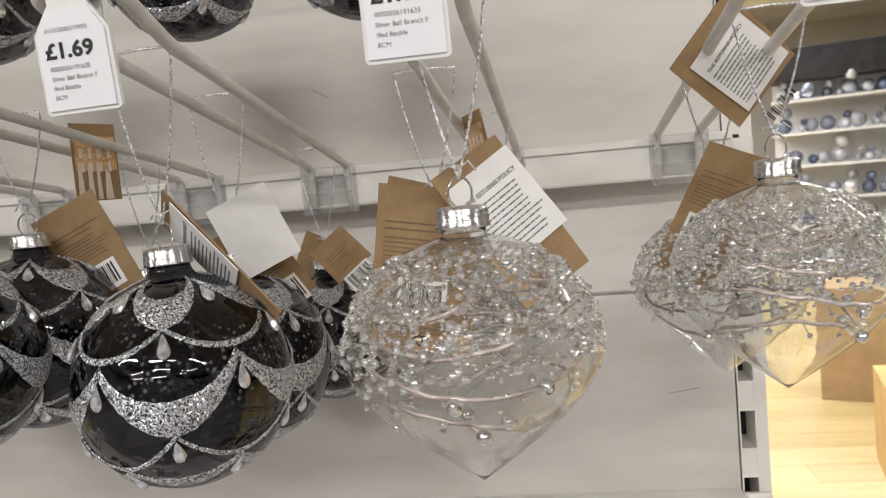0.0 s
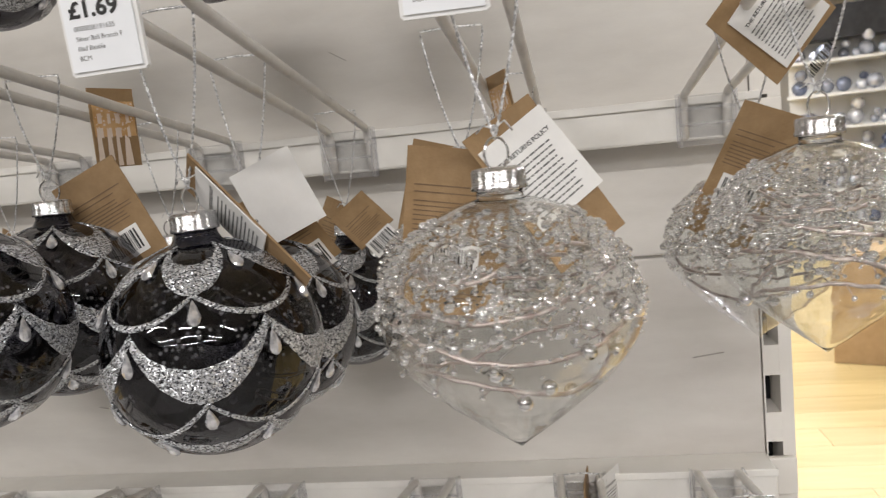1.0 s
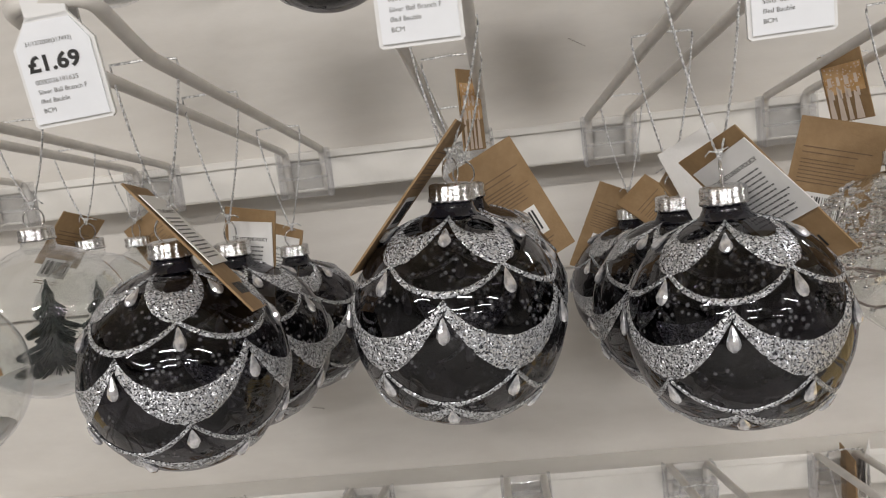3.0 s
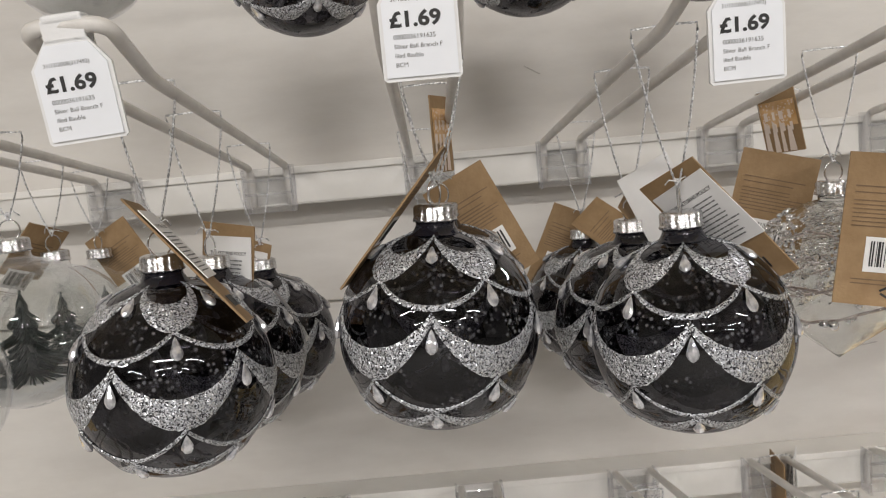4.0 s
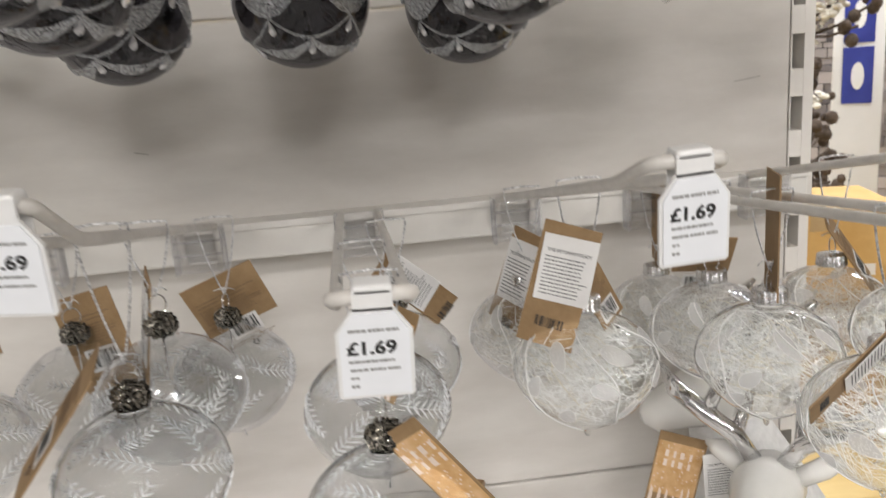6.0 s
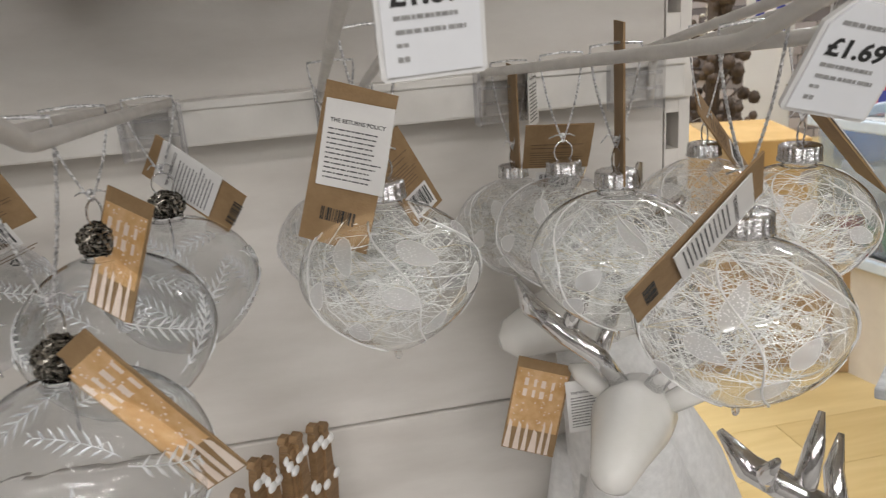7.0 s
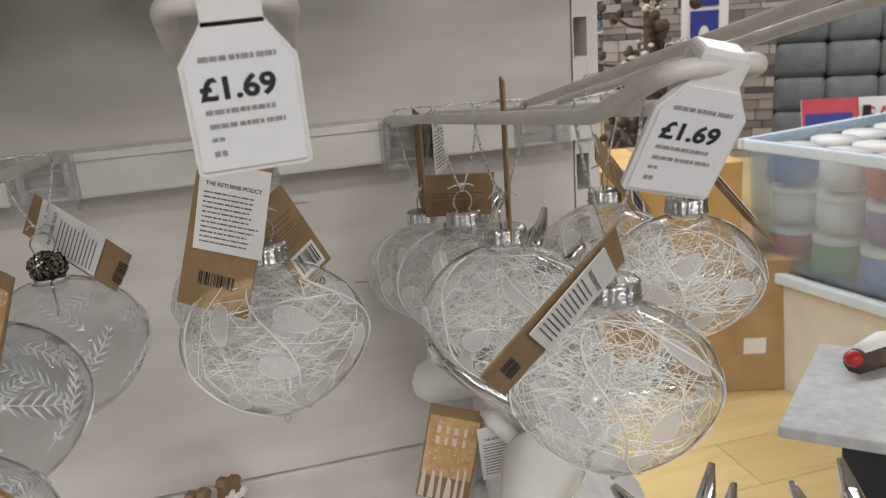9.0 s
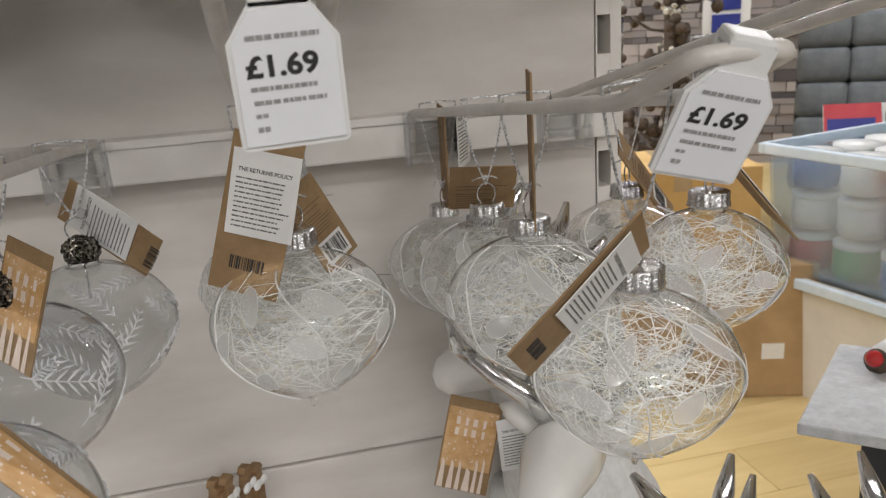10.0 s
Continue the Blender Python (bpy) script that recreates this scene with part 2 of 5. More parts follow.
M_BLUE = painted("blue_sign", (0.02, 0.03, 0.22), (0.04, 0.06, 0.32), 0.4, 0, 6.0)
M_RED = painted("red_print", (0.50, 0.04, 0.06), (0.62, 0.08, 0.10), 0.45, 0, 12.0)


def random_tone(name, c0, c1, rough=0.5, metal=0.0):
    m, nt, b, _ = mat_new(name)
    g = nt.nodes.new("ShaderNodeNewGeometry")
    nt.links.new(ramp(nt, g.outputs["Random Per Island"], c0, c1, 0.0, 1.0), b.inputs["Base Color"])
    b.inputs["Roughness"].default_value = rough
    b.inputs["Metallic"].default_value = metal
    return m


M_STONES = random_tone("slate_stones", (0.09, 0.08, 0.085), (0.42, 0.38, 0.37), 0.8)
M_FLOWERS = random_tone("cream_flowers", (0.50, 0.45, 0.36), (0.85, 0.82, 0.74), 0.7)
M_SILVERGOODS = random_tone("silver_goods", (0.10, 0.13, 0.22), (0.80, 0.80, 0.82), 0.25, 0.5)


def plain(name, c, rough=0.4):
    return painted(name, [q * 0.8 for q in c], c, rough, 0, 30.0)


# ---- mesh helpers ----
def mesh(name, verts, faces, mat, smooth=True):
    me = bpy.data.meshes.new(name)
    me.from_pydata([tuple(map(float, v)) for v in verts], [], faces)
    me.materials.append(mat)
    if smooth:
        me.polygons.foreach_set("use_smooth", [True] * len(me.polygons))
    me.update()
    return me


def merge(*lists):
    V, F = [], []
    for v, f in lists:
        o = len(V)
        V += list(v)
        F += [[i + o for i in q] for q in f]
    return V, F


def lathe(profile, seg=32, bumps=0.0, count=0):
    V, F = [], []
    for r, z in profile:
        for k in range(seg):
            a = 2 * math.pi * k / seg
            q = r * (1 + bumps * math.cos(count * a)) if count else r
            V.append((q * math.cos(a), q * math.sin(a), z))
    for i in range(len(profile) - 1):
        for k in range(seg):
            k2 = (k + 1) % seg
            F.append([i * seg + k, i * seg + k2, (i + 1) * seg + k2, (i + 1) * seg + k])
    return V, F


def tube(points, r, seg=6, closed=False, taper=None):
    pts = [Vector(p) for p in points]
    n = len(pts)
    V, F = [], []
    up = Vector((0.13, 0.27, 0.95)).normalized()
    for i, p in enumerate(pts):
        a = pts[(i - 1) % n] if closed or i else p
        b = pts[(i + 1) % n] if closed or i < n - 1 else p
        d = (b - a).normalized()
        if abs(d.dot(up)) > 0.97:
            s = d.cross(Vector((1, 0, 0))).normalized()
        else:
            s = d.cross(up).normalized()
        u = s.cross(d)
        q = r if taper is None else r * taper[i]
        for k in range(seg):
            t = 2 * math.pi * k / seg
            V.append(p + (s * math.cos(t) + u * math.sin(t)) * q)
    for i in range(n if closed else n - 1):
        j = (i + 1) % n
        for k in range(seg):
            k2 = (k + 1) % seg
            F.append([i * seg + k, i * seg + k2, j * seg + k2, j * seg + k])
    if not closed:
        F.append(list(range(seg))[::-1])
        F.append([(n - 1) * seg + k for k in range(seg)])
    return V, F


def rounded(points, radius=0.008, steps=5):
    """A polyline with its inner corners rounded."""
    pts = [Vector(p) for p in points]
    out = [pts[0]]
    for a, b, c in zip(pts, pts[1:], pts[2:]):
        d1, d2 = (a - b), (c - b)
        q = min(radius, d1.length * 0.45, d2.length * 0.45)
        p, e = b + d1.normalized() * q, b + d2.normalized() * q
        for k in range(steps + 1):
            t = k / steps
            out.append(p * (1 - t) ** 2 + b * 2 * t * (1 - t) + e * t * t)
    out.append(pts[-1])
    return out


def box(x0, x1, y0, y1, z0, z1, bev=0.0):
    bm = bmesh.new()
    bmesh.ops.create_cube(bm, size=1.0)
    for v in bm.verts:
        v.co = Vector(((x0 + x1) / 2 + v.co.x * (x1 - x0), (y0 + y1) / 2 + v.co.y * (y1 - y0), (z0 + z1) / 2 + v.co.z * (z1 - z0)))
    if bev:
        bmesh.ops.bevel(bm, geom=bm.edges[:], offset=bev, segments=2, affect="EDGES", profile=0.5)
    bm.verts.index_update()
    V = [v.co.copy() for v in bm.verts]
    F = [[v.index for v in f.verts] for f in bm.faces]
    bm.free()
    return V, F


def ball(c, r, seg=8, rings=6, sq=(1, 1, 1)):
    V, F = [], []
    for i in range(rings + 1):
        la = math.pi * i / rings
        for k in range(seg):
            a = 2 * math.pi * k / seg
            V.append((c[0] + r * sq[0] * math.sin(la) * math.cos(a), c[1] + r * sq[1] * math.sin(la) * math.sin(a), c[2] + r * sq[2] * math.cos(la)))
    for i in range(rings):
        for k in range(seg):
            k2 = (k + 1) % seg
            F.append([i * seg + k, (i + 1) * seg + k, (i + 1) * seg + k2, i * seg + k2])
    return V, F


def slab(outline, y0, y1):
    """A flat plate: an outline in x and z, between two depths."""
    n = len(outline)
    V = [(x, y0, z) for x, z in outline] + [(x, y1, z) for x, z in outline]
    F = [list(range(n)), [n + i for i in range(n)][::-1]]
    F += [[i, n + i, n + (i + 1) % n, (i + 1) % n] for i in range(n)]
    return V, F


def moved(vf, m):
    return [m @ Vector(v) for v in vf[0]], vf[1]


def part(name, me, parent, label="", m=None):
    ob = new(name, me)
    ob.parent = parent
    if m is not None:
        ob.matrix_basis = m
    if label:
        ob["label"] = label
    return ob


def thing(name, m, label, category, group="", kind="", me=None):
    ob = new(name, me)
    ob.matrix_basis = m
    return tagged(ob, label, category, group, kind)


CACHE = {}


def cached(key, make):
    if key not in CACHE:
        CACHE[key] = make()
    return CACHE[key]


def writing(text, size, mat, bold=0.0, align="LEFT"):
    """A flat mesh of a line of text in the built-in font, lying in x and z and facing -y."""
    def make():
        cu = bpy.data.curves.new("line", "FONT")
        cu.body, cu.size, cu.offset, cu.align_x = text, size, bold, align
        cu.resolution_u = 3
        tmp = bpy.data.objects.new("line", cu)
        scene.collection.objects.link(tmp)
        dg = bpy.context.evaluated_depsgraph_get()
        me = bpy.data.meshes.new_from_object(tmp.evaluated_get(dg))
        bpy.data.objects.remove(tmp)
        me.transform(Matrix.Rotation(radians(90), 4, "X"))
        me.materials.clear()
        me.materials.append(mat)
        return me
    return cached(("text", text, size, mat.name, align), make)


# ---- the fixture: boards, rails, post ----
BACK = 0.53


def board(name, x0, x1, z0, z1):
    me = mesh(name, *box(x0, x1, BACK, BACK + 0.018, z0, z1, 0.0015), M_PANEL, False)
    return me


wall = thing("wall_back", Matrix(), "off-white back boards of a shop display bay", "wall", kind="structure")
for z0, z1 in ((0.373, 0.781), (0.783, 1.192), (1.194, 1.603), (1.605, 2.0)):
    part("panel", board("panel", -1.25, 0.2685, z0, z1), wall)
scuffs = []
rs = random.Random(4)
for x, z, l, a in ((0.232, 1.118, 0.022, -8), (0.06, 0.99, 0.012, 3), (0.10, 0.925, 0.016, 8), (0.03, 0.935, 0.01, 12), (-0.02, 1.36, 0.014, 30), (0.17, 0.90, 0.012, -20), (-0.25, 1.1, 0.01, 10)):
    m = pose(x, BACK - 0.0006, z, 0, a, 0)
    scuffs.append(moved(slab([(-l / 2, -0.0002), (l / 2, -0.0004), (l / 2, 0.0002), (-l / 2, 0.0004)], -0.0001, 0.0004), m))
part("scuff", mesh("scuff", *merge(*scuffs), M_PANEL_MARK, False), wall, "thin grey scratches")


def rail(z, name):
    t = thing(name, pose(0, 0, z), "cream enamelled steel rail along the back boards", "rail", "display rails")
    part("bar", mesh("bar", *box(-1.25, 0.2685, 0.497, 0.5295, -0.0135, 0.0135, 0.002), M_RAIL, False), t)
    part("lip", mesh("lip", *box(-1.25, 0.2685, 0.4945, 0.4968, 0.0095, 0.0150, 0.0008), M_RAIL, False), t, "folded upper lip")
    part("end_bracket", mesh("end_bracket", *box(0.2687, 0.2885, 0.5240, 0.5292, -0.018, 0.0105, 0.0012), M_POST, False), t, "hooked end plate")


RAIL_TOP, RAIL_UP, RAIL_LOW = 1.530, 1.2875, 1.0300
for z in (RAIL_TOP, RAIL_UP, RAIL_LOW):
    rail(z, "display_rail")

post = thing("slotted_post", Matrix(), "white slotted steel upright post at the bay's edge", "post", kind="structure")
pieces, holes = [], []
X0, X1, XS0, XS1 = 0.2692, 0.2892, 0.2702, 0.2805
pieces.append(box(XS1, X1, 0.5295, 0.56, 0.0, 2.05))
pieces.append(box(X0, XS0, 0.5295, 0.56, 0.0, 2.05))
z = 0.10
levels = []
while z < 2.0:
    levels.append(z)
    z += 0.05
start = 1.0727
off = (start - 0.10) % 0.05
edges = [0.0]
for z in levels:
    pieces.append(box(XS0, XS1, 0.5298, 0.56, edges[-1], z + off))
    edges.append(z + off + 0.0278)
pieces.append(box(XS0, XS1, 0.5298, 0.56, edges[-1], 2.05))
part("upright", mesh("upright", *merge(*pieces), M_POST, False), post)
# Near-black sheet behind the openings; its colour supplies the shade inside the slots.
part("slot_back", mesh("slot_back", *box(X0 + 0.001, X1 - 0.001, 0.5605, 0.563, 0.02, 2.04), M_SLOT_SHADE, False), post, "near-black sheet standing in for shade inside the slots")
lower = part("panel", mesh("panel", *box(-1.25, 0.2685, BACK, BACK + 0.018, 0.0, 0.371, 0.0015), M_PANEL, False), wall)
plinth = thing("plinth", Matrix(), "white kick plate and side brackets under the shelf", "plinth", kind="structure", me=mesh("plinth", *merge(box(-1.25, 0.262, 0.13, 0.15, 0.0, 0.5985), box(-1.25, -1.235, 0.1505, 0.528, 0.0, 0.5985), box(0.247, 0.262, 0.1505, 0.528, 0.0, 0.5985)), M_WHITE, False))
deck = thing("base_shelf", Matrix(), "white steel display shelf below the hooks", "shelf", me=mesh("shelf", *box(-1.25, 0.262, 0.10, 0.528, 0.60, 0.63, 0.003), M_WHITE, False))

# ---- hooks with price tickets ----


def hook(xb, zr, xf, yf, bend=1.307, tip=1.319, half=0.0135, wire=0.0027):
    """A loop of wire: up from the clip, forward over the goods, and turned up at the front."""
    t = thing("display_hook", pose(xb, 0.495, zr), "cream wire display hook clipped to a rail", "hook", "display hooks")
    dx, dy = xf - xb, yf - 0.495

    def side(s):
        return [(s * half, 0.0, -0.012), (s * half, -0.004, 0.016), (s * half + dx * 0.88, dy * 0.88, bend - zr), (s * half + dx, dy, tip - zr)]
    loop = rounded(side(-1) + side(1)[::-1], 0.0075)
    part("wire", mesh("wire", *tube(loop, wire, 10), M_WIRE), t)
    c = merge(box(-0.0185, 0.0185, -0.0105, 0.002, -0.017, 0.0155, 0.0015), box(-0.0185, -0.0165, -0.013, 0.0, -0.0175, 0.017), box(0.0165, 0.0185, -0.013, 0.0, -0.0175, 0.017), box(-0.017, 0.017, -0.012, -0.010, -0.004, -0.002), box(-0.017, 0.017, -0.012, -0.010, 0.006, 0.008))
    part("clip", mesh("clip", *c, M_CLIP, False), t, "clear plastic clip").visible_shadow = False
    return t


PRINT_ROWS = ((-0.0085, -0.0120, 0.0165, 0.0011), (-0.0088, -0.0232, 0.0150, 0.0010), (-0.0085, -0.0263, 0.0165, 0.0010), (-0.0085, -0.0292, 0.0036, 0.0009), (-0.0085, -0.0325, 0.0036, 0.0012))


def worded(l, h):
    """A printed row as short bars, one for each group of letters."""
    r = random.Random(int(l * 1e5))
    out, q = [], 0.0
    while q < l - 0.0004:
        w = min(r.choice((0.0008, 0.0012, 0.0016, 0.0022)), l - q)
        out.append(slab([(q, 0), (q + w, 0), (q + w, h), (q, h)], -0.00004, 0.00004))
        q += w + r.choice((0.0002, 0.0003, 0.0006))
    return merge(*out)


def ticket(x, y, z, yaw=0, tilt=0, lean=0, readable=True, size=1.0, w=0.0255, h=0.037):
    """A price ticket folded over the front bar; the origin is at the bar."""
    t = thing("price_ticket", pose(x, y, z, tilt, lean, yaw) @ Matrix.Diagonal((size, size, size, 1)), "white printed price ticket on a hook's front bar", "price tag", "price tickets")
    k = w / 2
    out = [(-k, -h + 0.001), (-k + 0.001, -h), (k - 0.001, -h), (k, -h + 0.001), (k, -0.0125), (k * 0.52, -0.004), (-k * 0.52, -0.004), (-k, -0.0125)]
    holder = merge(slab(out, -0.0045, -0.0028), box(-k * 0.52, k * 0.52, -0.0045, 0.0045, 0.0, 0.0040, 0.0012), box(-k * 0.52, k * 0.52, -0.0045, -0.0031, -0.005, 0.002), box(-k * 0.52, k * 0.52, 0.0031, 0.0043, -0.012, 0.002))
    part("holder", cached(("holder", w, h), lambda: mesh("holder", *holder, M_HOLDER, False)), t)
    ki = k - 0.0012
    out2 = [(-ki, -h + 0.0013), (ki, -h + 0.0013), (ki, -0.0125), (ki * 0.6, -0.0055), (-ki * 0.6, -0.0055), (-ki, -0.0125)]
    card = part("card", cached(("card", w, h), lambda: mesh("card", *slab(out2, -0.0053, -0.0046), M_PRICECARD, False)), t)
    y0 = -0.00545
    part("price", writing("£1.69", 0.0063, M_INK, 0.00022), card, "", pose(-0.0094, y0, -0.0200) @ Matrix.Diagonal((1.17, 1, 1.04, 1)))
    if readable:
        for s, size, px, pz in (("31/12/2008(317492)", 0.0018, -0.0085, -0.0122), ("0000036191635", 0.0021, -0.0085, -0.0239), ("Silver Ball Branch F", 0.0020, -0.0085, -0.0268), ("illed Bauble", 0.0020, -0.0085, -0.0296), ("BCM", 0.0020, -0.0085, -0.0325)):
            part("print", writing(s, size, M_GREYINK), card, "", pose(px, y0, pz))
    for px, pz, l, hh in () if readable else PRINT_ROWS:
        part("print", cached(("bar", l, hh), lambda: mesh("print", *worded(l, hh), M_PALEINK, False)), card, "", pose(px, y0, pz))
    return t


# ---- swing tags on the baubles ----
def bars_mesh(rows, mat, key):
    def make():
        return mesh("lines", *merge(*[slab([(x, z), (x + l, z), (x + l, z + h), (x, z + h)], -0.00004, 0.00004) for x, z, l, h in rows]), mat, False)
    return cached(key, make)


def fine(ob):
    return tagged(ob, kind="stuff")


def text_rows(seed, x, z, w, n, pitch, h, ragged=0.25):
    r = random.Random(seed)
    return [(x, z - i * pitch, w * (1 - ragged * r.random()), h) for i in range(n)]


def barcode_rows(x, z, w, h):
    r = random.Random(7)
    out, q = [], x
    while q < x + w:
        l = r.choice((0.00025, 0.0005, 0.0008))
        out.append((q, z, l, h))
        q += l + r.choice((0.0003, 0.0005, 0.0007))
    return out


def hang(x, y, z, swing=0, twist=0, pitch=0, size=1.0):
    """A tag's pose: swing tips its lower end to -x, pitch towards -y, twist turns it about its own length."""
    return Matrix.Translation((x, y, z)) @ pose(0, 0, 0, 0, swing, 0) @ pose(0, 0, 0, pitch, 0, 0) @ pose(0, 0, 0, 0, 0, twist) @ Matrix.Diagonal((size, size, size, 1))


def kraft_tag(parent, m, face="back", w=0.030, h=0.052, bend=0.0):
    """A folded kraft card that hangs from its hole: back has fine print and a barcode, front a gold print, policy a white card on it."""
    k = w / 2
    def make():
        V, F = [], []
        n = 9
        for j in range(n):
            t = j / (n - 1)
            zz = -h * t + 0.004
            yy = bend * t * t
            kk = k
            for y in (yy - 0.00035, yy + 0.00035):
                V += [(-kk, y, zz), (kk, y, zz)]
        for j in range(n - 1):
            a, b = 4 * j, 4 * j + 4
            F += [[a, a + 1, b + 1, b], [a + 2, b + 2, b + 3, a + 3], [a, b, b + 2, a + 2], [a + 1, a + 3, b + 3, b + 1]]
        F += [[0, 2, 3, 1], [4 * n - 4, 4 * n - 3, 4 * n - 1, 4 * n - 2]]
        return mesh("kraft_tag", V, F, M_KRAFT, False)
    tag = part("kraft_tag", cached(("kraft", w, h, bend), make), parent, "brown kraft card swing tag", m)
    y0 = -0.00055
    if bend == 0.0:
        if face == "back":
            fine(part("print", bars_mesh(text_rows(1, -k + 0.003, -0.008, w - 0.006, 2, 0.0022, 0.00045) + text_rows(2, -k + 0.003, -0.013, w - 0.006, 7, 0.0015, 0.0004) + text_rows(3, -k + 0.005, -0.041, w - 0.010, 2, 0.0015, 0.00045), M_BROWNINK, ("kp", w)), tag, "", pose(0, y0, 0)))
            part("label", cached("barlabel", lambda: mesh("label", *slab([(-0.0085, -0.0125), (0.0085, -0.0125), (0.0085, 0), (-0.0085, 0)], -0.00006, 0.00006), M_WHITECARD, False)), tag, "", pose(0, y0, -0.0255))
            fine(part("barcode", bars_mesh(barcode_rows(-0.0068, -0.0105, 0.0136, 0.009), M_INK, "barcode"), tag, "", pose(0, y0 - 0.00022, -0.0255)))
            tri = []
            for a in (90, 210, 330):
                tri.append(moved(slab([(-0.0016, -0.0004), (0.0012, -0.0004), (0.0012, 0.0004), (-0.0016, 0.0004)], -0.00004, 0.00004), pose(0, 0, 0, 0, a, 0) @ pose(0, 0, 0.0013)))
            part("recycling_mark", cached("recycle", lambda: mesh("mark", *merge(*tri), M_INK, False)), tag, "", pose(0, y0, -0.0448))
        elif face == "front":
            part("gold_print", cached(("gold", w, h), lambda: deco_mesh(w, h)), tag, "gold printed winter scene", pose(0, y0, 0))
    if face == "policy":
        policy_card(tag, pose(0.001, y0 - 0.0006 + (0.0 if bend == 0 else -0.0012), -0.0035, 0, -3, 0))
        if bend == 0.0:
            fine(part("barcode", bars_mesh(barcode_rows(-0.0068, -0.0065, 0.0136, 0.005), M_INK, "barcode_low"), tag, "", pose(0, y0, -0.0405)))
    return tag


def deco_mesh(w, h):
    r = random.Random(11)
    V = []
    k = w / 2
    V.append(slab([(-k + 0.001, -h + 0.018), (k - 0.001, -h + 0.018), (k - 0.001, -0.002), (-k + 0.001, -0.002)], -0.00003, 0.00003))
    me = mesh("gold_print", *merge(*V), M_DECO, False)
    me.materials.append(M_PALE)
    lists = []
    for z in (-0.0120, -0.0185):
        x = -0.009
        for l in (0.004, 0.003, 0.0045, 0.003):
            lists.append(slab([(x, z), (x + l * 0.55, z), (x + l * 0.55, z + 0.0045), (x, z + 0.0045)], -0.00010, -0.00004))
            x += l + 0.0012
    x = -k + 0.001
    while x < k - 0.004:
        l = r.uniform(0.002, 0.005)
        zt = -h + 0.016 + r.uniform(0.0, 0.008)
        lists.append(slab([(x, -h + 0.0045), (x + l, -h + 0.0045), (x + l * 0.8, zt), (x + l * 0.3, zt + 0.002)], -0.00010, -0.00004))
        x += l + r.uniform(0.0006, 0.002)
    for _ in range(60):
        x, z = r.uniform(-k + 0.002, k - 0.002), r.uniform(-h + 0.02, -0.003)
        q = r.uniform(0.0002, 0.00045)
        lists.append(slab([(x - q, z - q), (x + q, z - q), (x + q, z + q), (x - q, z + q)], -0.00010, -0.00004))
    v2, f2 = merge(*lists)
    bm = bmesh.new()
    bm.from_mesh(me)
    vs = [bm.verts.new(v) for v in v2]
    for f in f2:
        bm.faces.new([vs[i] for i in f]).material_index = 1
    bm.to_mesh(me)
    bm.free()
    return me


def policy_card(parent, m, w=0.0262, h=0.0300):
    k = w / 2
    card = part("policy_card", cached("policy", lambda: mesh("policy_card", *slab([(-k, -h), (k, -h), (k, 0.002), (-k, 0.002)], -0.0002, 0.0002), M_WHITECARD, False)), parent, "white printed returns card", m)
    if parent.parent is None:
        sub = card
        mm = Matrix()
    else:
        sub = parent
        mm = m
    part("heading", writing("THE RETURNS POLICY", 0.0021, M_INK, 0.00004, "CENTER"), sub, "", mm @ pose(0, -0.0003, -0.0062))
    rows = []
    for x, z, l, hh in text_rows(5, -k + 0.0022, -0.0090, w - 0.0044, 11, 0.0018, 0.00055, 0.2):
        q, n = x, 0
        while q < x + l:
            e = min((0.0011, 0.0021, 0.0008, 0.0028, 0.0016)[(n + int(-z * 4000)) % 5], x + l - q)
            rows.append((q, z, e, hh))
            q += e + 0.0004
            n += 1
    fine(part("print", bars_mesh(rows, M_GREYINK, "policy_rows"), sub, "", mm @ pose(0, -0.0003, 0)))
    return card


# ---- bauble parts: cap, ring, cord ----
def cap_mesh(mat, r=0.0073, h=0.0062):
    prof = [(r * 0.0, h), (r * 0.72, h), (r * 0.95, h * 0.92), (r, h * 0.8), (r * 1.0, h * 0.25), (r * 1.05, h * 0.12), (r * 1.04, 0.0), (r * 0.98, 0.0)]
    V, F = lathe(prof, 64, 0.045, 16)
    return mesh("cap", V, F, mat)


def ring_mesh():
    pts = [(0.0042 * math.cos(a), 0.0, 0.0046 * math.sin(a)) for a in [2 * math.pi * k / 20 for k in range(20)]]
    return mesh("ring", *tube(pts, 0.00038, 6, True), M_CHROME)


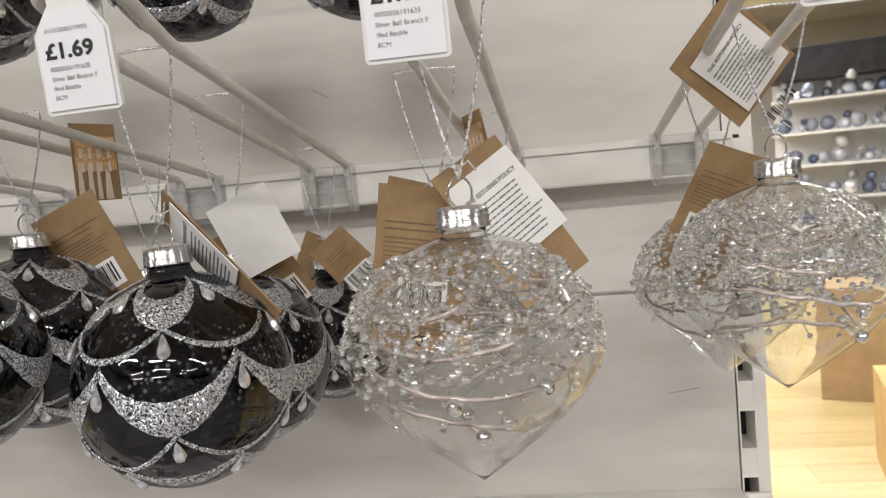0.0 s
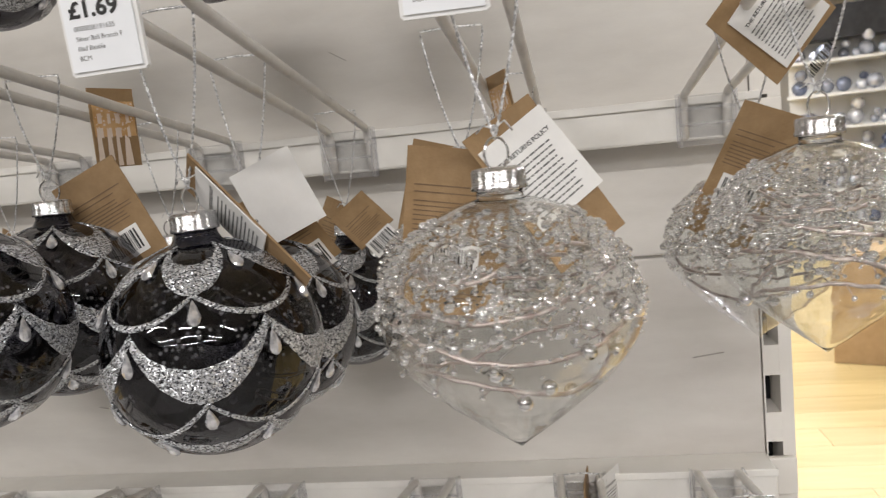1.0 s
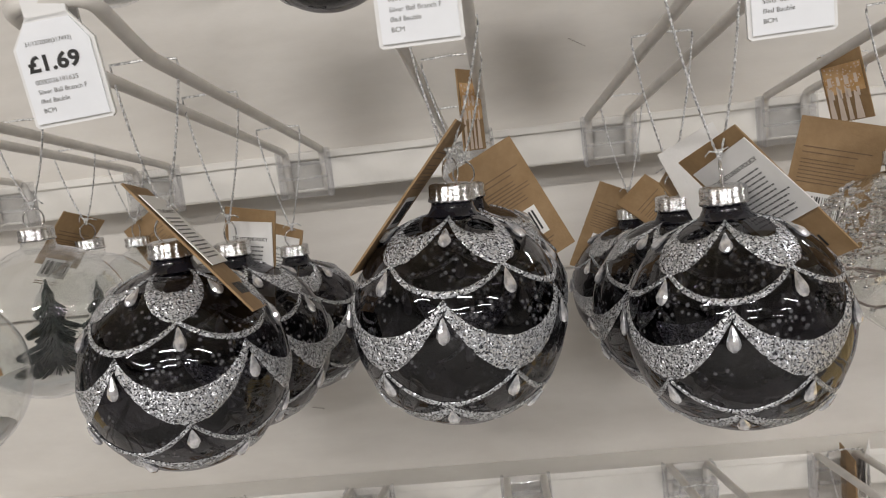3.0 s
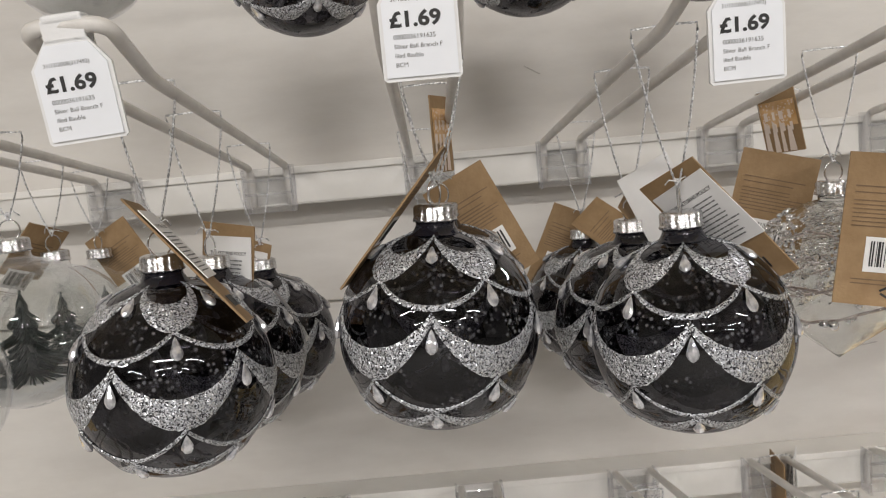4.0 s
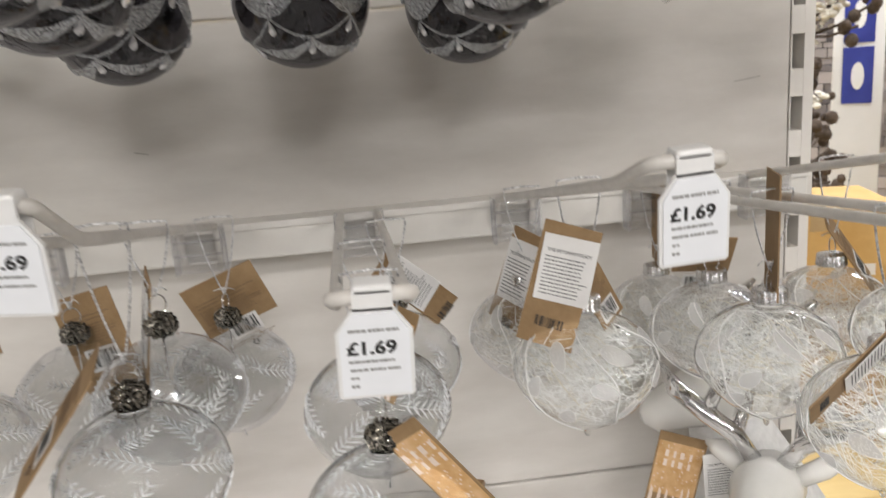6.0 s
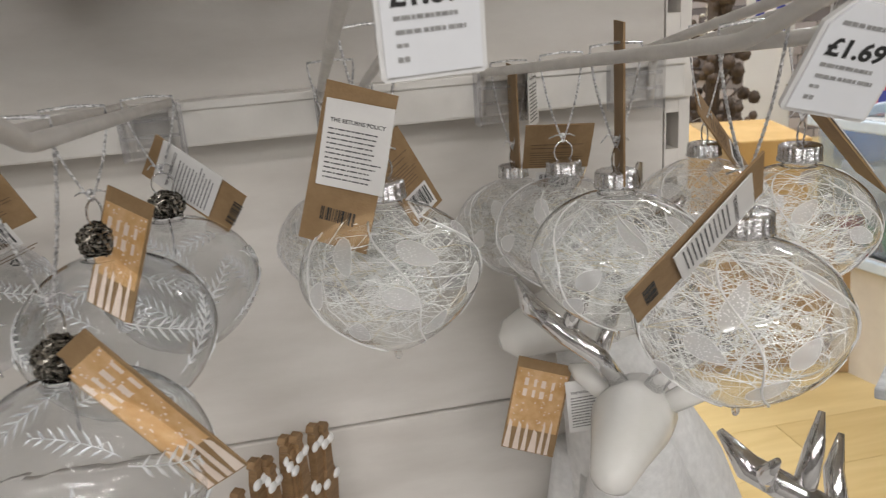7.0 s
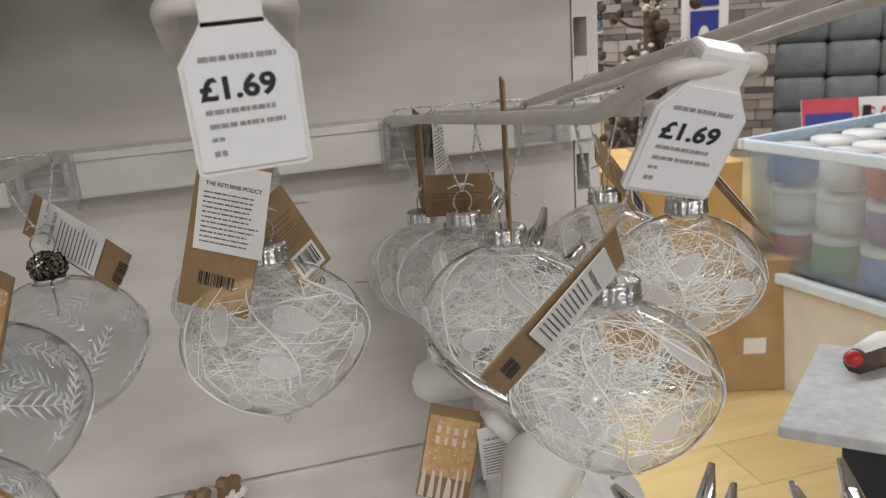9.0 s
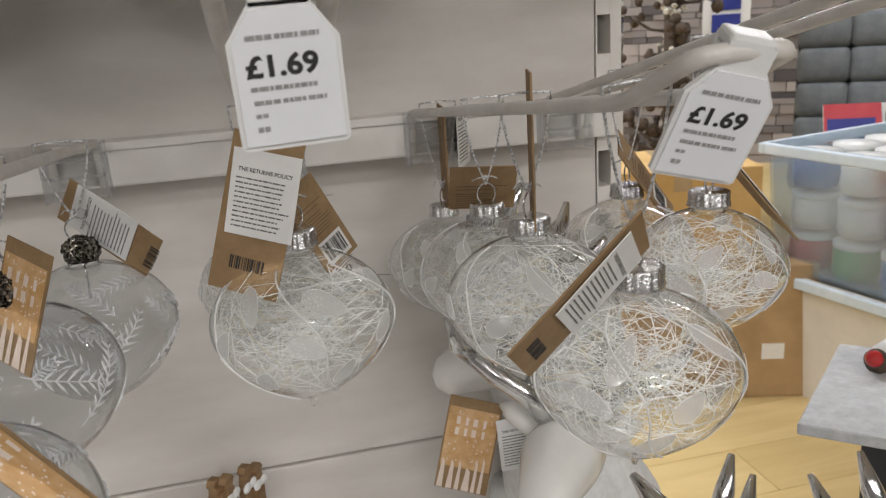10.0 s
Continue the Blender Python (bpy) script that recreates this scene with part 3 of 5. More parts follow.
def cord(parent, top, ring_top, spread, sag, seed, knot=True):
    """A twisted silver loop from the ring up over both wires of a hook, in the bauble's own space."""
    r = random.Random(seed)
    lists = []
    a = Vector(ring_top)
    t = Vector(top)
    L, R = t + Vector((-spread, 0, 0)), t + Vector((spread, 0, 0))
    def strand(p, q, bow):
        out = []
        for k in range(15):
            u = k / 14
            v = p.lerp(q, u)
            v += Vector((bow * math.sin(math.pi * u), sag * 0.3 * math.sin(math.pi * u), 0))
            out.append(v)
        return out
    for p, q, b in ((a, L, -0.0012), (a, R, 0.0012)):
        base = strand(p, q, b)
        for ph in (0, math.pi):
            pts = []
            n = 70
            for k in range(n + 1):
                u = k / n * (len(base) - 1)
                i = min(int(u), len(base) - 2)
                c = base[i].lerp(base[i + 1], u - i)
                w = k * 1.25 + ph
                pts.append(c + Vector((math.cos(w), math.sin(w), 0)) * 0.00026)
            lists.append(tube(pts, 0.00029, 4))
    lists.append(tube([L, L + Vector((0, -0.0005, 0.0028)), t + Vector((0, 0, 0.0034)), R + Vector((0, -0.0005, 0.0028)), R], 0.0005, 5))
    if knot:
        c = a + Vector((0, 0, 0.003))
        lists.append(ball(c, 0.0011, 6, 5))
        for s in (-1, 1):
            lists.append(tube([c, c + Vector((s * 0.003, 0.0, 0.002 * r.random())), c + Vector((s * r.uniform(0.004, 0.006), 0.001, -0.001))], 0.0003, 4))
    return part("cord", mesh("cord", *merge(*lists), M_CORD), parent, "twisted silver thread loop")


def fittings(parent, base_z, top, spread, seed, capmat=None, yaw=0, knot=True):
    part("cap", cached(("cap", (capmat or M_CAP).name), lambda: cap_mesh(capmat or M_CAP)), parent, "crimped silver cap", pose(0, 0, base_z))
    part("ring", cached("ring", ring_mesh), parent, "", pose(0, 0, base_z + 0.0098, 0, 0, yaw))
    cord(parent, top, (0, 0, base_z + 0.0138), spread, 0.0, seed, knot)


# ---- smoked baubles with glitter swags ----
RD = 0.0360
SIZE = 1.155


def sph(lat, phi, r):
    return (r * math.cos(lat) * math.sin(phi), -r * math.cos(lat) * math.cos(phi), r * math.sin(lat))


FOLDS = 5
SWAGS = [  # cusp latitude, lowest latitude, phase, width at the cusp and at the bottom, in degrees
    (72, 42.0, 0.0, 7.0, 19.0), (36, 22.0, 0.5, 3.2, 3.4), (16.0, -11.5, 0.0, 6.5, 18.0), (-18, -36, 0.5, 3.2, 3.4), (-40, -55, 0.0, 6.0, 13.0)]


def swag_mesh(cusp, low, phase, w0, w1):
    V, F = [], []
    n, rows, seg = 1, 7, 40
    rr = random.Random(int(cusp + 100))
    for i in range(n):
        for k in range(seg + 1):
            u = k / seg * 2 - 1
            d = 1 - abs(u)
            mid = low + (cusp - low) * abs(u) ** 2.0
            wid = w0 + (w1 - w0) * math.sin(d * math.pi / 2) ** 1.2
            phi = 2 * math.pi * (phase + 0.5 + u / 2) / FOLDS
            for j in range(rows):
                v = j / (rows - 1)
                edge = 1 + (rr.random() - 0.5) * 0.10
                lat = radians(mid + wid * (0.5 - v) * edge + wid * 0.2)
                hgt = RD * (1.002 + 0.012 * math.sin(math.pi * v) ** 0.5 * (0.75 + 0.5 * rr.random()))
                V.append(sph(min(lat, radians(80)), phi, hgt))
    for i in range(n):
        for k in range(seg):
            for j in range(rows - 1):
                a = (i * (seg + 1) + k) * rows + j
                F.append([a, a + 1, a + rows + 1, a + rows])
    return mesh("glitter_swag", V, F, M_GLITTER, False)


def gem_mesh():
    prof = [(0.0, 0.0042), (0.0005, 0.0034), (0.0011, 0.0018), (0.00175, 0.0), (0.00185, -0.0012), (0.0014, -0.0024), (0.0006, -0.0031), (0.0, -0.0032)]
    V, F = lathe(prof, 8)
    return mesh("gem", [(x * 1.12, y * 0.75, z * 1.12) for x, y, z in V], F, M_GEM, False)


def dark_bauble(x, y, z, top_z, spread=0.0135, yaw=0, tilt=0, seed=0, knot=True, plain_top=False):
    """The origin is at the middle of the globe."""
    t = thing("bauble", pose(x, y, z, 0, tilt, 0) @ Matrix.Diagonal((SIZE, SIZE, SIZE, 1)), "smoked glass ball bauble with silver glitter swags and gems", "bauble", "smoked glass baubles")
    prof = [(RD * math.sin(math.pi * (1 - k / 40)) * 1.0, RD * math.cos(math.pi * (1 - k / 40))) for k in range(38)] + [(0.0078, RD * 0.985), (0.0070, RD + 0.0018)]
    g = part("globe", cached("dark_globe", lambda: mesh("globe", *lathe(prof, 64), M_DARKGLASS)), t)
    part("neck", cached("dark_neck", lambda: mesh("neck", *lathe([(0.0105, RD * 0.952), (0.0082, RD * 0.985), (0.0071, RD + 0.0015), (0.0068, RD + 0.004), (0.004, RD + 0.0042)], 32), M_NECK)), t, "black glass neck")
    for q in SWAGS:
        for i in range(FOLDS):
            part("glitter_swag", cached(("swag", q[0]), lambda: swag_mesh(*q)), t, "", pose(0, 0, 0, 0, 0, yaw + 360 / FOLDS * i))
    for lat, phase in ((53, 0), (26, 0.5), (5, 0), (-26, 0.5), (-46, 0)):
        for i in range(FOLDS):
            phi = 2 * math.pi * (i + phase) / FOLDS + radians(yaw)
            p = Vector(sph(radians(lat), phi, RD * 1.022))
            rot = Vector(p).normalized().to_track_quat("-Y", "Z").to_matrix().to_4x4()
            part("gem", cached("gem", gem_mesh), t, "", Matrix.Translation(p) @ rot)
    fittings(t, RD + 0.0030, (0, 0, (top_z - z) / SIZE), spread / SIZE, seed, None, seed * 37 % 90, knot)
    return t


# ---- clear pointed baubles with glass drops ----
def onion_profile(r, up, down, neck=0.0066, full=0.0):
    """From the tip up to the neck; full: how round the lower half is."""
    low = [(0.0, 0.012), (0.05, 0.075), (0.12, 0.18), (0.25, 0.36), (0.4, 0.56), (0.55, 0.735), (0.7, 0.87), (0.82, 0.95), (0.92, 0.99), (1.0, 1.0)]
    pts = []
    for k in range(31):
        u = k / 30
        for (a, p), (b, q) in zip(low, low[1:]):
            if a <= u <= b:
                w = p + (q - p) * (u - a) / (b - a)
                break
        w += full * math.sin(math.pi * u) * (1 - w) * 1.2
        pts.append((r * w, -down * (1 - u)))
    for k in range(1, 25):
        a = k / 24 * math.pi / 2
        pts.append((max(r * math.cos(a) ** 1.08, neck), up * math.sin(a)))
    return pts


def shell_mesh(name, prof, wall=0.0004, mat=None):
    """A blown wall with an outer and an inner skin."""
    inner = [(max(r - wall, 0.0002), z + (wall * 1.4 if i == 0 else 0.0)) for i, (r, z) in enumerate(prof)]
    V, F = lathe([(0.00005, prof[0][1])] + prof + inner[::-1] + [(0.00005, inner[0][1])], 64)
    return mesh(name, V, F, mat or M_SHELL)


def radius_at(prof, z):
    for (r0, z0), (r1, z1) in zip(prof, prof[1:]):
        if z0 <= z <= z1 and z1 > z0:
            return r0 + (r1 - r0) * (z - z0) / (z1 - z0)
    return prof[-1][0]


DROP_SIZE = 1.13
P_DROP = onion_profile(0.0372, 0.033, 0.0395)


def drop_meshes():
    r = random.Random(3)
    beads, silver = [], []
    for _ in range(1150):
        z = -0.010 + 0.038 * r.random() ** 0.8
        if z < 0.0 and r.random() < 0.6:
            continue
        a = r.uniform(0, 2 * math.pi)
        q = radius_at(P_DROP, z)
        s = r.choice((0.0004, 0.0005, 0.0006, 0.0008, 0.0011, 0.0015))
        beads.append(ball(((q + s * 0.3) * math.cos(a), (q + s * 0.3) * math.sin(a), z), s, 7, 5, (1, 1, 0.8)))
    twig = []
    for turn, (z0, q) in enumerate(((-0.015, 0.88), (-0.004, 0.88), (0.007, 0.85), (0.015, 0.72))):
        pts = []
        for k in range(40):
            a = 2 * math.pi * k / 40 + turn
            zz = z0 + 0.004 * math.sin(a * 2 + turn) + 0.0012 * r.random()
            rr = radius_at(P_DROP, zz) * q
            pts.append((rr * math.cos(a), rr * math.sin(a), zz))
        twig.append(tube(pts, 0.0007, 5, True))
        for k in range(26):
            p = Vector(r.choice(pts))
            d = Vector((r.uniform(-1, 1), r.uniform(-1, 1), r.uniform(-1, 1))).normalized() * r.uniform(0.002, 0.006)
            twig.append(tube([p, p + d * 0.6, p + d], 0.00025, 4))
            silver.append(ball(p + d, r.choice((0.0006, 0.0009, 0.0013, 0.0022)), 10, 7))
    for _ in range(280):
        z = r.uniform(-0.006, 0.026)
        a = r.uniform(0, 2 * math.pi)
        q = radius_at(P_DROP, z) * r.uniform(0.5, 0.95)
        silver.append(ball((q * math.cos(a), q * math.sin(a), z), r.choice((0.0005, 0.0008, 0.0012)), 7, 5))
    return merge(*beads), merge(*silver), merge(*twig)


def drop_bauble(x, y, z, top_z, spread=0.0135, yaw=0, seed=0, scale=1.0, tilt=0, shell=False):
    t = thing("bauble", pose(x, y, z, 0, tilt, 0) @ Matrix.Diagonal((DROP_SIZE, DROP_SIZE, DROP_SIZE, 1)), "clear pointed glass bauble with glass drops and silver twigs", "bauble", "clear pointed baubles")
    turn = pose(0, 0, 0, 0, 0, yaw)
    if shell:
        part("globe", cached("drop_shell", lambda: shell_mesh("globe", P_DROP + [(0.0066, 0.035)])), t).visible_shadow = False
    else:
        part("globe", cached("drop_globe", lambda: mesh("globe", *lathe(P_DROP + [(0.0066, 0.035)], 64), M_CLEAR)), t)
    b, s, w = cached("drops", drop_meshes)
    tagged(part("glass_beading", cached("drop_beads", lambda: mesh("drops", *b, M_DROP)), t, "small clear glass drops", turn), kind="stuff").visible_shadow = False
    tagged(part("silver_beading", cached("drop_silver", lambda: mesh("beads", *s, M_SILVERBEAD)), t, "silver beads on wires", turn), kind="stuff")
    part("twig", cached("drop_twig", lambda: mesh("twig", *w, M_TWIG)), t, "silvered twig wound inside", turn)
    fittings(t, 0.0345, (0, 0, (top_z - z) / DROP_SIZE), spread / DROP_SIZE, seed, None, seed * 53 % 90)
    return t


# ---- clear baubles with white leaves and fibres ----
LEAF_SIZE = 1.30
P_LEAF = onion_profile(0.0312, 0.0250, 0.0300, 0.0062, 0.16)


def surface_point(prof, z, a, lift=0.0003):
    q = radius_at(prof, z) + lift
    return Vector((q * math.cos(a), q * math.sin(a), z))


def leaf_bauble_meshes():
    r = random.Random(8)
    fib, gold = [], []
    for i in range(190):
        p = [Vector((r.gauss(0, 0.019), r.gauss(0, 0.019), r.gauss(-0.001, 0.011))) for _ in range(3)]
        pts = [p[0] * (1 - u) ** 2 + p[1] * 2 * u * (1 - u) * 1.6 + p[2] * u * u for u in [k / 7 for k in range(8)]]
        ok = []
        for v in pts:
            zz = max(-0.021, min(0.0215, v.z))
            lim = radius_at(P_LEAF, zz) * 0.96
            h = math.hypot(v.x, v.y)
            f = min(1.0, lim / max(h, 1e-6))
            ok.append(Vector((v.x * f, v.y * f, zz)))
        (gold if i % 11 == 0 else fib).append(tube(ok, 0.00010 if i % 3 else 0.00016, 4))
    lines = []
    for i in range(5):
        pts = []
        for k in range(30):
            u = k / 29
            z = 0.022 - 0.047 * u
            pts.append(surface_point(P_LEAF, z, 2 * math.pi * i / 5 + 1.7 * u * u + 0.4 * math.sin(5 * u)))
        lines.append(tube(pts, 0.00034, 5))
    leaves, rims = [], []
    for i in range(20):
        row = i % 3
        a0 = 2 * math.pi * (i // 3) / 6.67 + 0.4 * row + r.uniform(-0.12, 0.12)
        z0 = (-0.011, 0.002, 0.0135)[row] + r.uniform(-0.001, 0.001)
        th = r.choice((-1.0, -0.5, 0.3, 0.8, 1.2))
        lw, ll = r.uniform(0.0030, 0.0040), r.uniform(0.0052, 0.0070)
        V, F = [], []
        nu, nv = 8, 6
        for j in range(nu + 1):
            u = j / nu
            half = lw * math.sin(math.pi * min(0.97, u ** 0.75 * 0.93 + 0.04)) ** 0.7
            for q in range(nv + 1):
                v = q / nv * 2 - 1
                du, dv = (u - 0.5) * 2 * ll, v * half
                sx, sz = du * math.cos(th) - dv * math.sin(th), du * math.sin(th) + dv * math.cos(th)
                zz = max(-0.024, min(0.022, z0 + sz * 0.85))
                V.append(surface_point(P_LEAF, zz, a0 + sx / max(0.012, radius_at(P_LEAF, zz)), 0.00035))
        for j in range(nu):
            for q in range(nv):
                a = j * (nv + 1) + q
                F.append([a, a + 1, a + nv + 2, a + nv + 1])
        rim = [V[j * (nv + 1)] for j in range(nu + 1)] + [V[j * (nv + 1) + nv] for j in range(nu, -1, -1)]
        rims.append(tube(rim, 0.00012, 4, True))
        leaves.append((V, F))
    lines += rims
    return merge(*fib), merge(*gold), merge(*lines), leaves


def leaf_bauble(x, y, z, top_z, spread=0.012, yaw=0, seed=0, tilt=0, scale=1.0, shell=False):
    t = thing("bauble", pose(x, y, z, 0, tilt, 0) @ Matrix.Diagonal((LEAF_SIZE, LEAF_SIZE, LEAF_SIZE, 1)), "clear glass bauble with white glitter leaves and fibres inside", "bauble", "white leaf baubles")
    turn = pose(0, 0, 0, 0, 0, yaw) @ Matrix.Diagonal((scale, scale, scale, 1))
    if shell:
        part("globe", cached("leaf_shell", lambda: shell_mesh("globe", P_LEAF + [(0.0062, 0.027)])), t, "", turn).visible_shadow = False
    else:
        part("globe", cached("leaf_globe", lambda: mesh("globe", *lathe(P_LEAF + [(0.0062, 0.027)], 64), M_CLEAR_SPECK)), t, "", turn)
    f, g, l, lv = cached("leafparts", leaf_bauble_meshes)
    tagged(part("fibres", cached("lb_f", lambda: mesh("fibres", *f, M_FIBRE)), t, "tangle of fine white threads", turn), kind="stuff")
    tagged(part("straw_fibres", cached("lb_g", lambda: mesh("fibres", *g, M_FIBRE_GOLD)), t, "pale straw threads", turn), kind="stuff")
    part("white_line", cached("lb_l", lambda: mesh("lines", *l, M_WHITELINE)), t, "white trailing lines", turn)
    for i, q in enumerate(lv):
        part("leaf", cached(("lb_leaf", i), lambda: mesh("leaf", *q, M_GLITTER_WHITE)), t, "", turn)
    part("tip", cached("lb_tip", lambda: mesh("tip", *ball((0, 0, -0.0308), 0.0013, 10, 8, (1, 1, 1.6)), M_BEAD)), t, "", turn)
    fittings(t, 0.0262 * scale, (0, 0, (top_z - z) / LEAF_SIZE), spread / LEAF_SIZE, seed, None, seed * 41 % 90)
    return t


# ---- clear baubles with frosted ferns and dark glitter caps ----
FERN_SIZE = 1.27
P_FERN = onion_profile(0.0318, 0.0275, 0.033, 0.0058, 0.25)


def fern_mesh():
    lists = []
    for i in range(11):
        a0, z0, th = 2 * math.pi * i / 11 + (i % 2) * 0.2, (-0.007, 0.008, 0.001)[i % 3], (0.5, -0.4, 0.8)[i % 3]
        stem = []
        for k in range(9):
            s = (k / 8 - 0.5) * 0.026
            zz = z0 + s * math.sin(th)
            stem.append(surface_point(P_FERN, zz, a0 + s * math.cos(th) / 0.03, 0.0003))
        lists.append(tube(stem, 0.00020, 4))
        for k in range(1, 9):
            for sgn in (-1, 1):
                p = stem[k]
                l = 0.0062 * (1 - abs(k - 4) / 7)
                s = (k / 8 - 0.5) * 0.026
                t2 = th + sgn * 0.75
                zz = z0 + s * math.sin(th) + l * math.sin(t2)
                q = surface_point(P_FERN, zz, a0 + (s * math.cos(th) + l * math.cos(t2)) / 0.03, 0.0003)
                lists.append(tube([p, (p + q) / 2 + p.normalized() * 0.0001, q], 0.00042, 4, False, [0.5, 1.2, 0.3]))
    return mesh("ferns", *merge(*lists), M_FROST)


def fern_bauble(x, y, z, top_z, spread=0.012, yaw=0, seed=0, tilt=0, shell=False):
    t = thing("bauble", pose(x, y, z, 0, tilt, 0) @ Matrix.Diagonal((FERN_SIZE, FERN_SIZE, FERN_SIZE, 1)), "clear glass bauble with frosted fern fronds and dark glitter cap", "bauble", "frosted fern baubles")
    turn = pose(0, 0, 0, 0, 0, yaw)
    if shell:
        part("globe", cached("fern_shell", lambda: shell_mesh("globe", P_FERN + [(0.0058, 0.029)], 0.0006, M_SHELL_GREY)), t).visible_shadow = False
    else:
        part("globe", cached("fern_globe", lambda: mesh("globe", *lathe(P_FERN + [(0.0058, 0.029)], 64), M_GREYGLASS)), t)
    part("fern", cached("fern", fern_mesh), t, "frosted white fronds", turn)
    def knob():
        r = random.Random(2)
        L = [ball((0, 0, 0.0325), 0.0068, 16, 12, (1, 1, 0.8))]
        for _ in range(170):
            a, b = r.uniform(0, 2 * math.pi), math.acos(r.uniform(-0.8, 1))
            L.append(ball((0.0068 * math.sin(b) * math.cos(a), 0.0068 * math.sin(b) * math.sin(a), 0.0325 + 0.0055 * math.cos(b)), r.uniform(0.0005, 0.0010), 5, 4))
        return mesh("glitter_cap", *merge(*L), M_GLITTER_DARK, False)
    part("glitter_cap", cached("knob", knob), t, "dark bronze beaded cap")
    part("pin", cached("pin", lambda: mesh("pin", *tube([(0, 0, 0.027), (0.0003, 0, 0.02), (0, 0, 0.012)], 0.0005, 5), M_SILVERBEAD)), t)
    part("ring", cached("ring", ring_mesh), t, "", pose(0, 0, 0.0412, 0, 0, seed * 29 % 90))
    part("tip", cached("fern_tip", lambda: mesh("tip", *merge(ball((0, 0, -0.0315), 0.0013, 8, 6), tube([(0, 0, -0.0325), (0.001, 0, -0.035)], 0.0005, 4)), M_SILVERBEAD)), t)
    cord(t, (0, 0, (top_z - z) / FERN_SIZE), (0, 0, 0.0452), spread / FERN_SIZE, 0.0, seed)
    return t


# ---- clear ball with dark tinsel ----
def branch_mesh(R, n=1100, seed=5):
    """A small dark bottle-brush fir on a bed of white flakes."""
    r = random.Random(seed)
    L = [tube([(0, 0, -0.7 * R), (0, 0, 0.55 * R)], 0.0006, 5)]
    for i in range(n):
        u = r.random() ** 1.4
        z = (-0.55 + 1.1 * u) * R
        tier = 0.75 + 0.25 * math.cos(u * 26)
        q = (0.03 + 0.60 * (1 - u) * tier) * R
        a = r.uniform(0, 2 * math.pi)
        L.append(tube([(0, 0, z), (q * math.cos(a), q * math.sin(a), z - 0.12 * R)], 0.00032, 3))
    return mesh("tree", *merge(*L), M_TREE, False)


def snow_bed(R):
    V, F = lathe([(0.0003, -0.60 * R), (0.4 * R, -0.62 * R), (0.74 * R, -0.64 * R), (0.66 * R, -0.72 * R), (0.4 * R, -0.88 * R), (0.0003, -0.95 * R)], 24)
    return mesh("flakes", V, F, M_SNOW)


BALL_SIZE = 1.14


def ball_bauble(x, y, z, top_z, spread=0.0135, seed=0, R=0.0345):
    t = thing("bauble", pose(x, y, z) @ Matrix.Diagonal((BALL_SIZE, BALL_SIZE, BALL_SIZE, 1)), "clear glass ball bauble with a dark tree inside", "bauble", "baubles with trees inside")
    prof = [(R * math.sin(math.pi * (1 - k / 36)), R * math.cos(math.pi * (1 - k / 36))) for k in range(34)] + [(0.0075, R * 0.985), (0.0068, R + 0.003)]
    part("globe", cached(("bb", R), lambda: mesh("globe", *lathe([(max(a, 0.0003), b) for a, b in prof], 48), M_CLEAR)), t)
    part("tree", cached(("bt", R), lambda: branch_mesh(R)), t, "dark bottle-brush tree inside")
    part("flakes", cached(("bs", R), lambda: snow_bed(R)), t, "white flakes under the tree")
    fittings(t, R + 0.002, (0, 0, (top_z - z) / BALL_SIZE), spread / BALL_SIZE, seed, None, seed * 31 % 90)
    return t


# ---- upper row ----
def wire_z(xb, zr, yf, bend):
    """The height of a hook's straight wires as a function of depth."""
    y1 = 0.495 + (yf - 0.495) * 0.88
    return lambda y: zr + 0.018 + (0.491 - y) / (0.491 - y1) * (bend - zr - 0.016)


def set_hook(xb, zr, xf, yf, bend, tip, half=0.0135, wire=0.0027):
    hook(xb, zr, xf, yf, bend, tip, half, wire)
    return wire_z(xb, zr, yf, bend)


T = 1.0
set_hook(-0.450, RAIL_UP, -0.440, 0.170, 1.3385, 1.352)
H_LL = set_hook(-0.337, RAIL_UP, -0.328, 0.170, 1.3385, 1.352)
H_L = set_hook(-0.2244, RAIL_UP, -0.2168, 0.172, 1.3385, 1.3525)
H_M = set_hook(-0.1063, RAIL_UP, -0.1030, 0.170, 1.3400, 1.3622)
H_R = set_hook(-0.0078, RAIL_UP, 0.0053, 0.180, 1.3410, 1.3535)
H_D = set_hook(0.1118, RAIL_UP, 0.1090, 0.178, 1.3410, 1.3560)
H_E = set_hook(0.2325, RAIL_UP, 0.2290, 0.176, 1.3420, 1.3580)
ticket(-0.2168, 0.174, 1.3525, 4, 6, -4, True, T)
ticket(-0.1029, 0.171, 1.3622, 0, 4, 0, True, T)
ticket(0.0053, 0.181, 1.3527, -2, 4, -1, True, T)
ticket(0.1090, 0.180, 1.3570, 0, 4, 0, True, T)
ticket(0.2290, 0.177, 1.3590, 0, 4, 0, True, T)

Z_CAP = RD + 0.0135
b = dark_bauble(-0.2195, 0.236, 1.2185, H_L(0.236), yaw=-14, tilt=1, seed=1)
kraft_tag(b, hang(-0.003, -0.008, Z_CAP + 0.012, -40, 101), "policy", 0.026, 0.058)
b = dark_bauble(-0.2185, 0.305, 1.2091, H_L(0.305), yaw=40, seed=2)
kraft_tag(b, hang(0.006, 0.010, Z_CAP + 0.004, 8, -28), "policy")
b = dark_bauble(-0.2190, 0.415, 1.1930, H_L(0.415), yaw=60, seed=3)
kraft_tag(b, hang(-0.006, 0.006, Z_CAP + 0.002, 14, -35), "policy")
b = dark_bauble(-0.1062, 0.233, 1.2290, H_M(0.233), yaw=-4, tilt=3, seed=4)
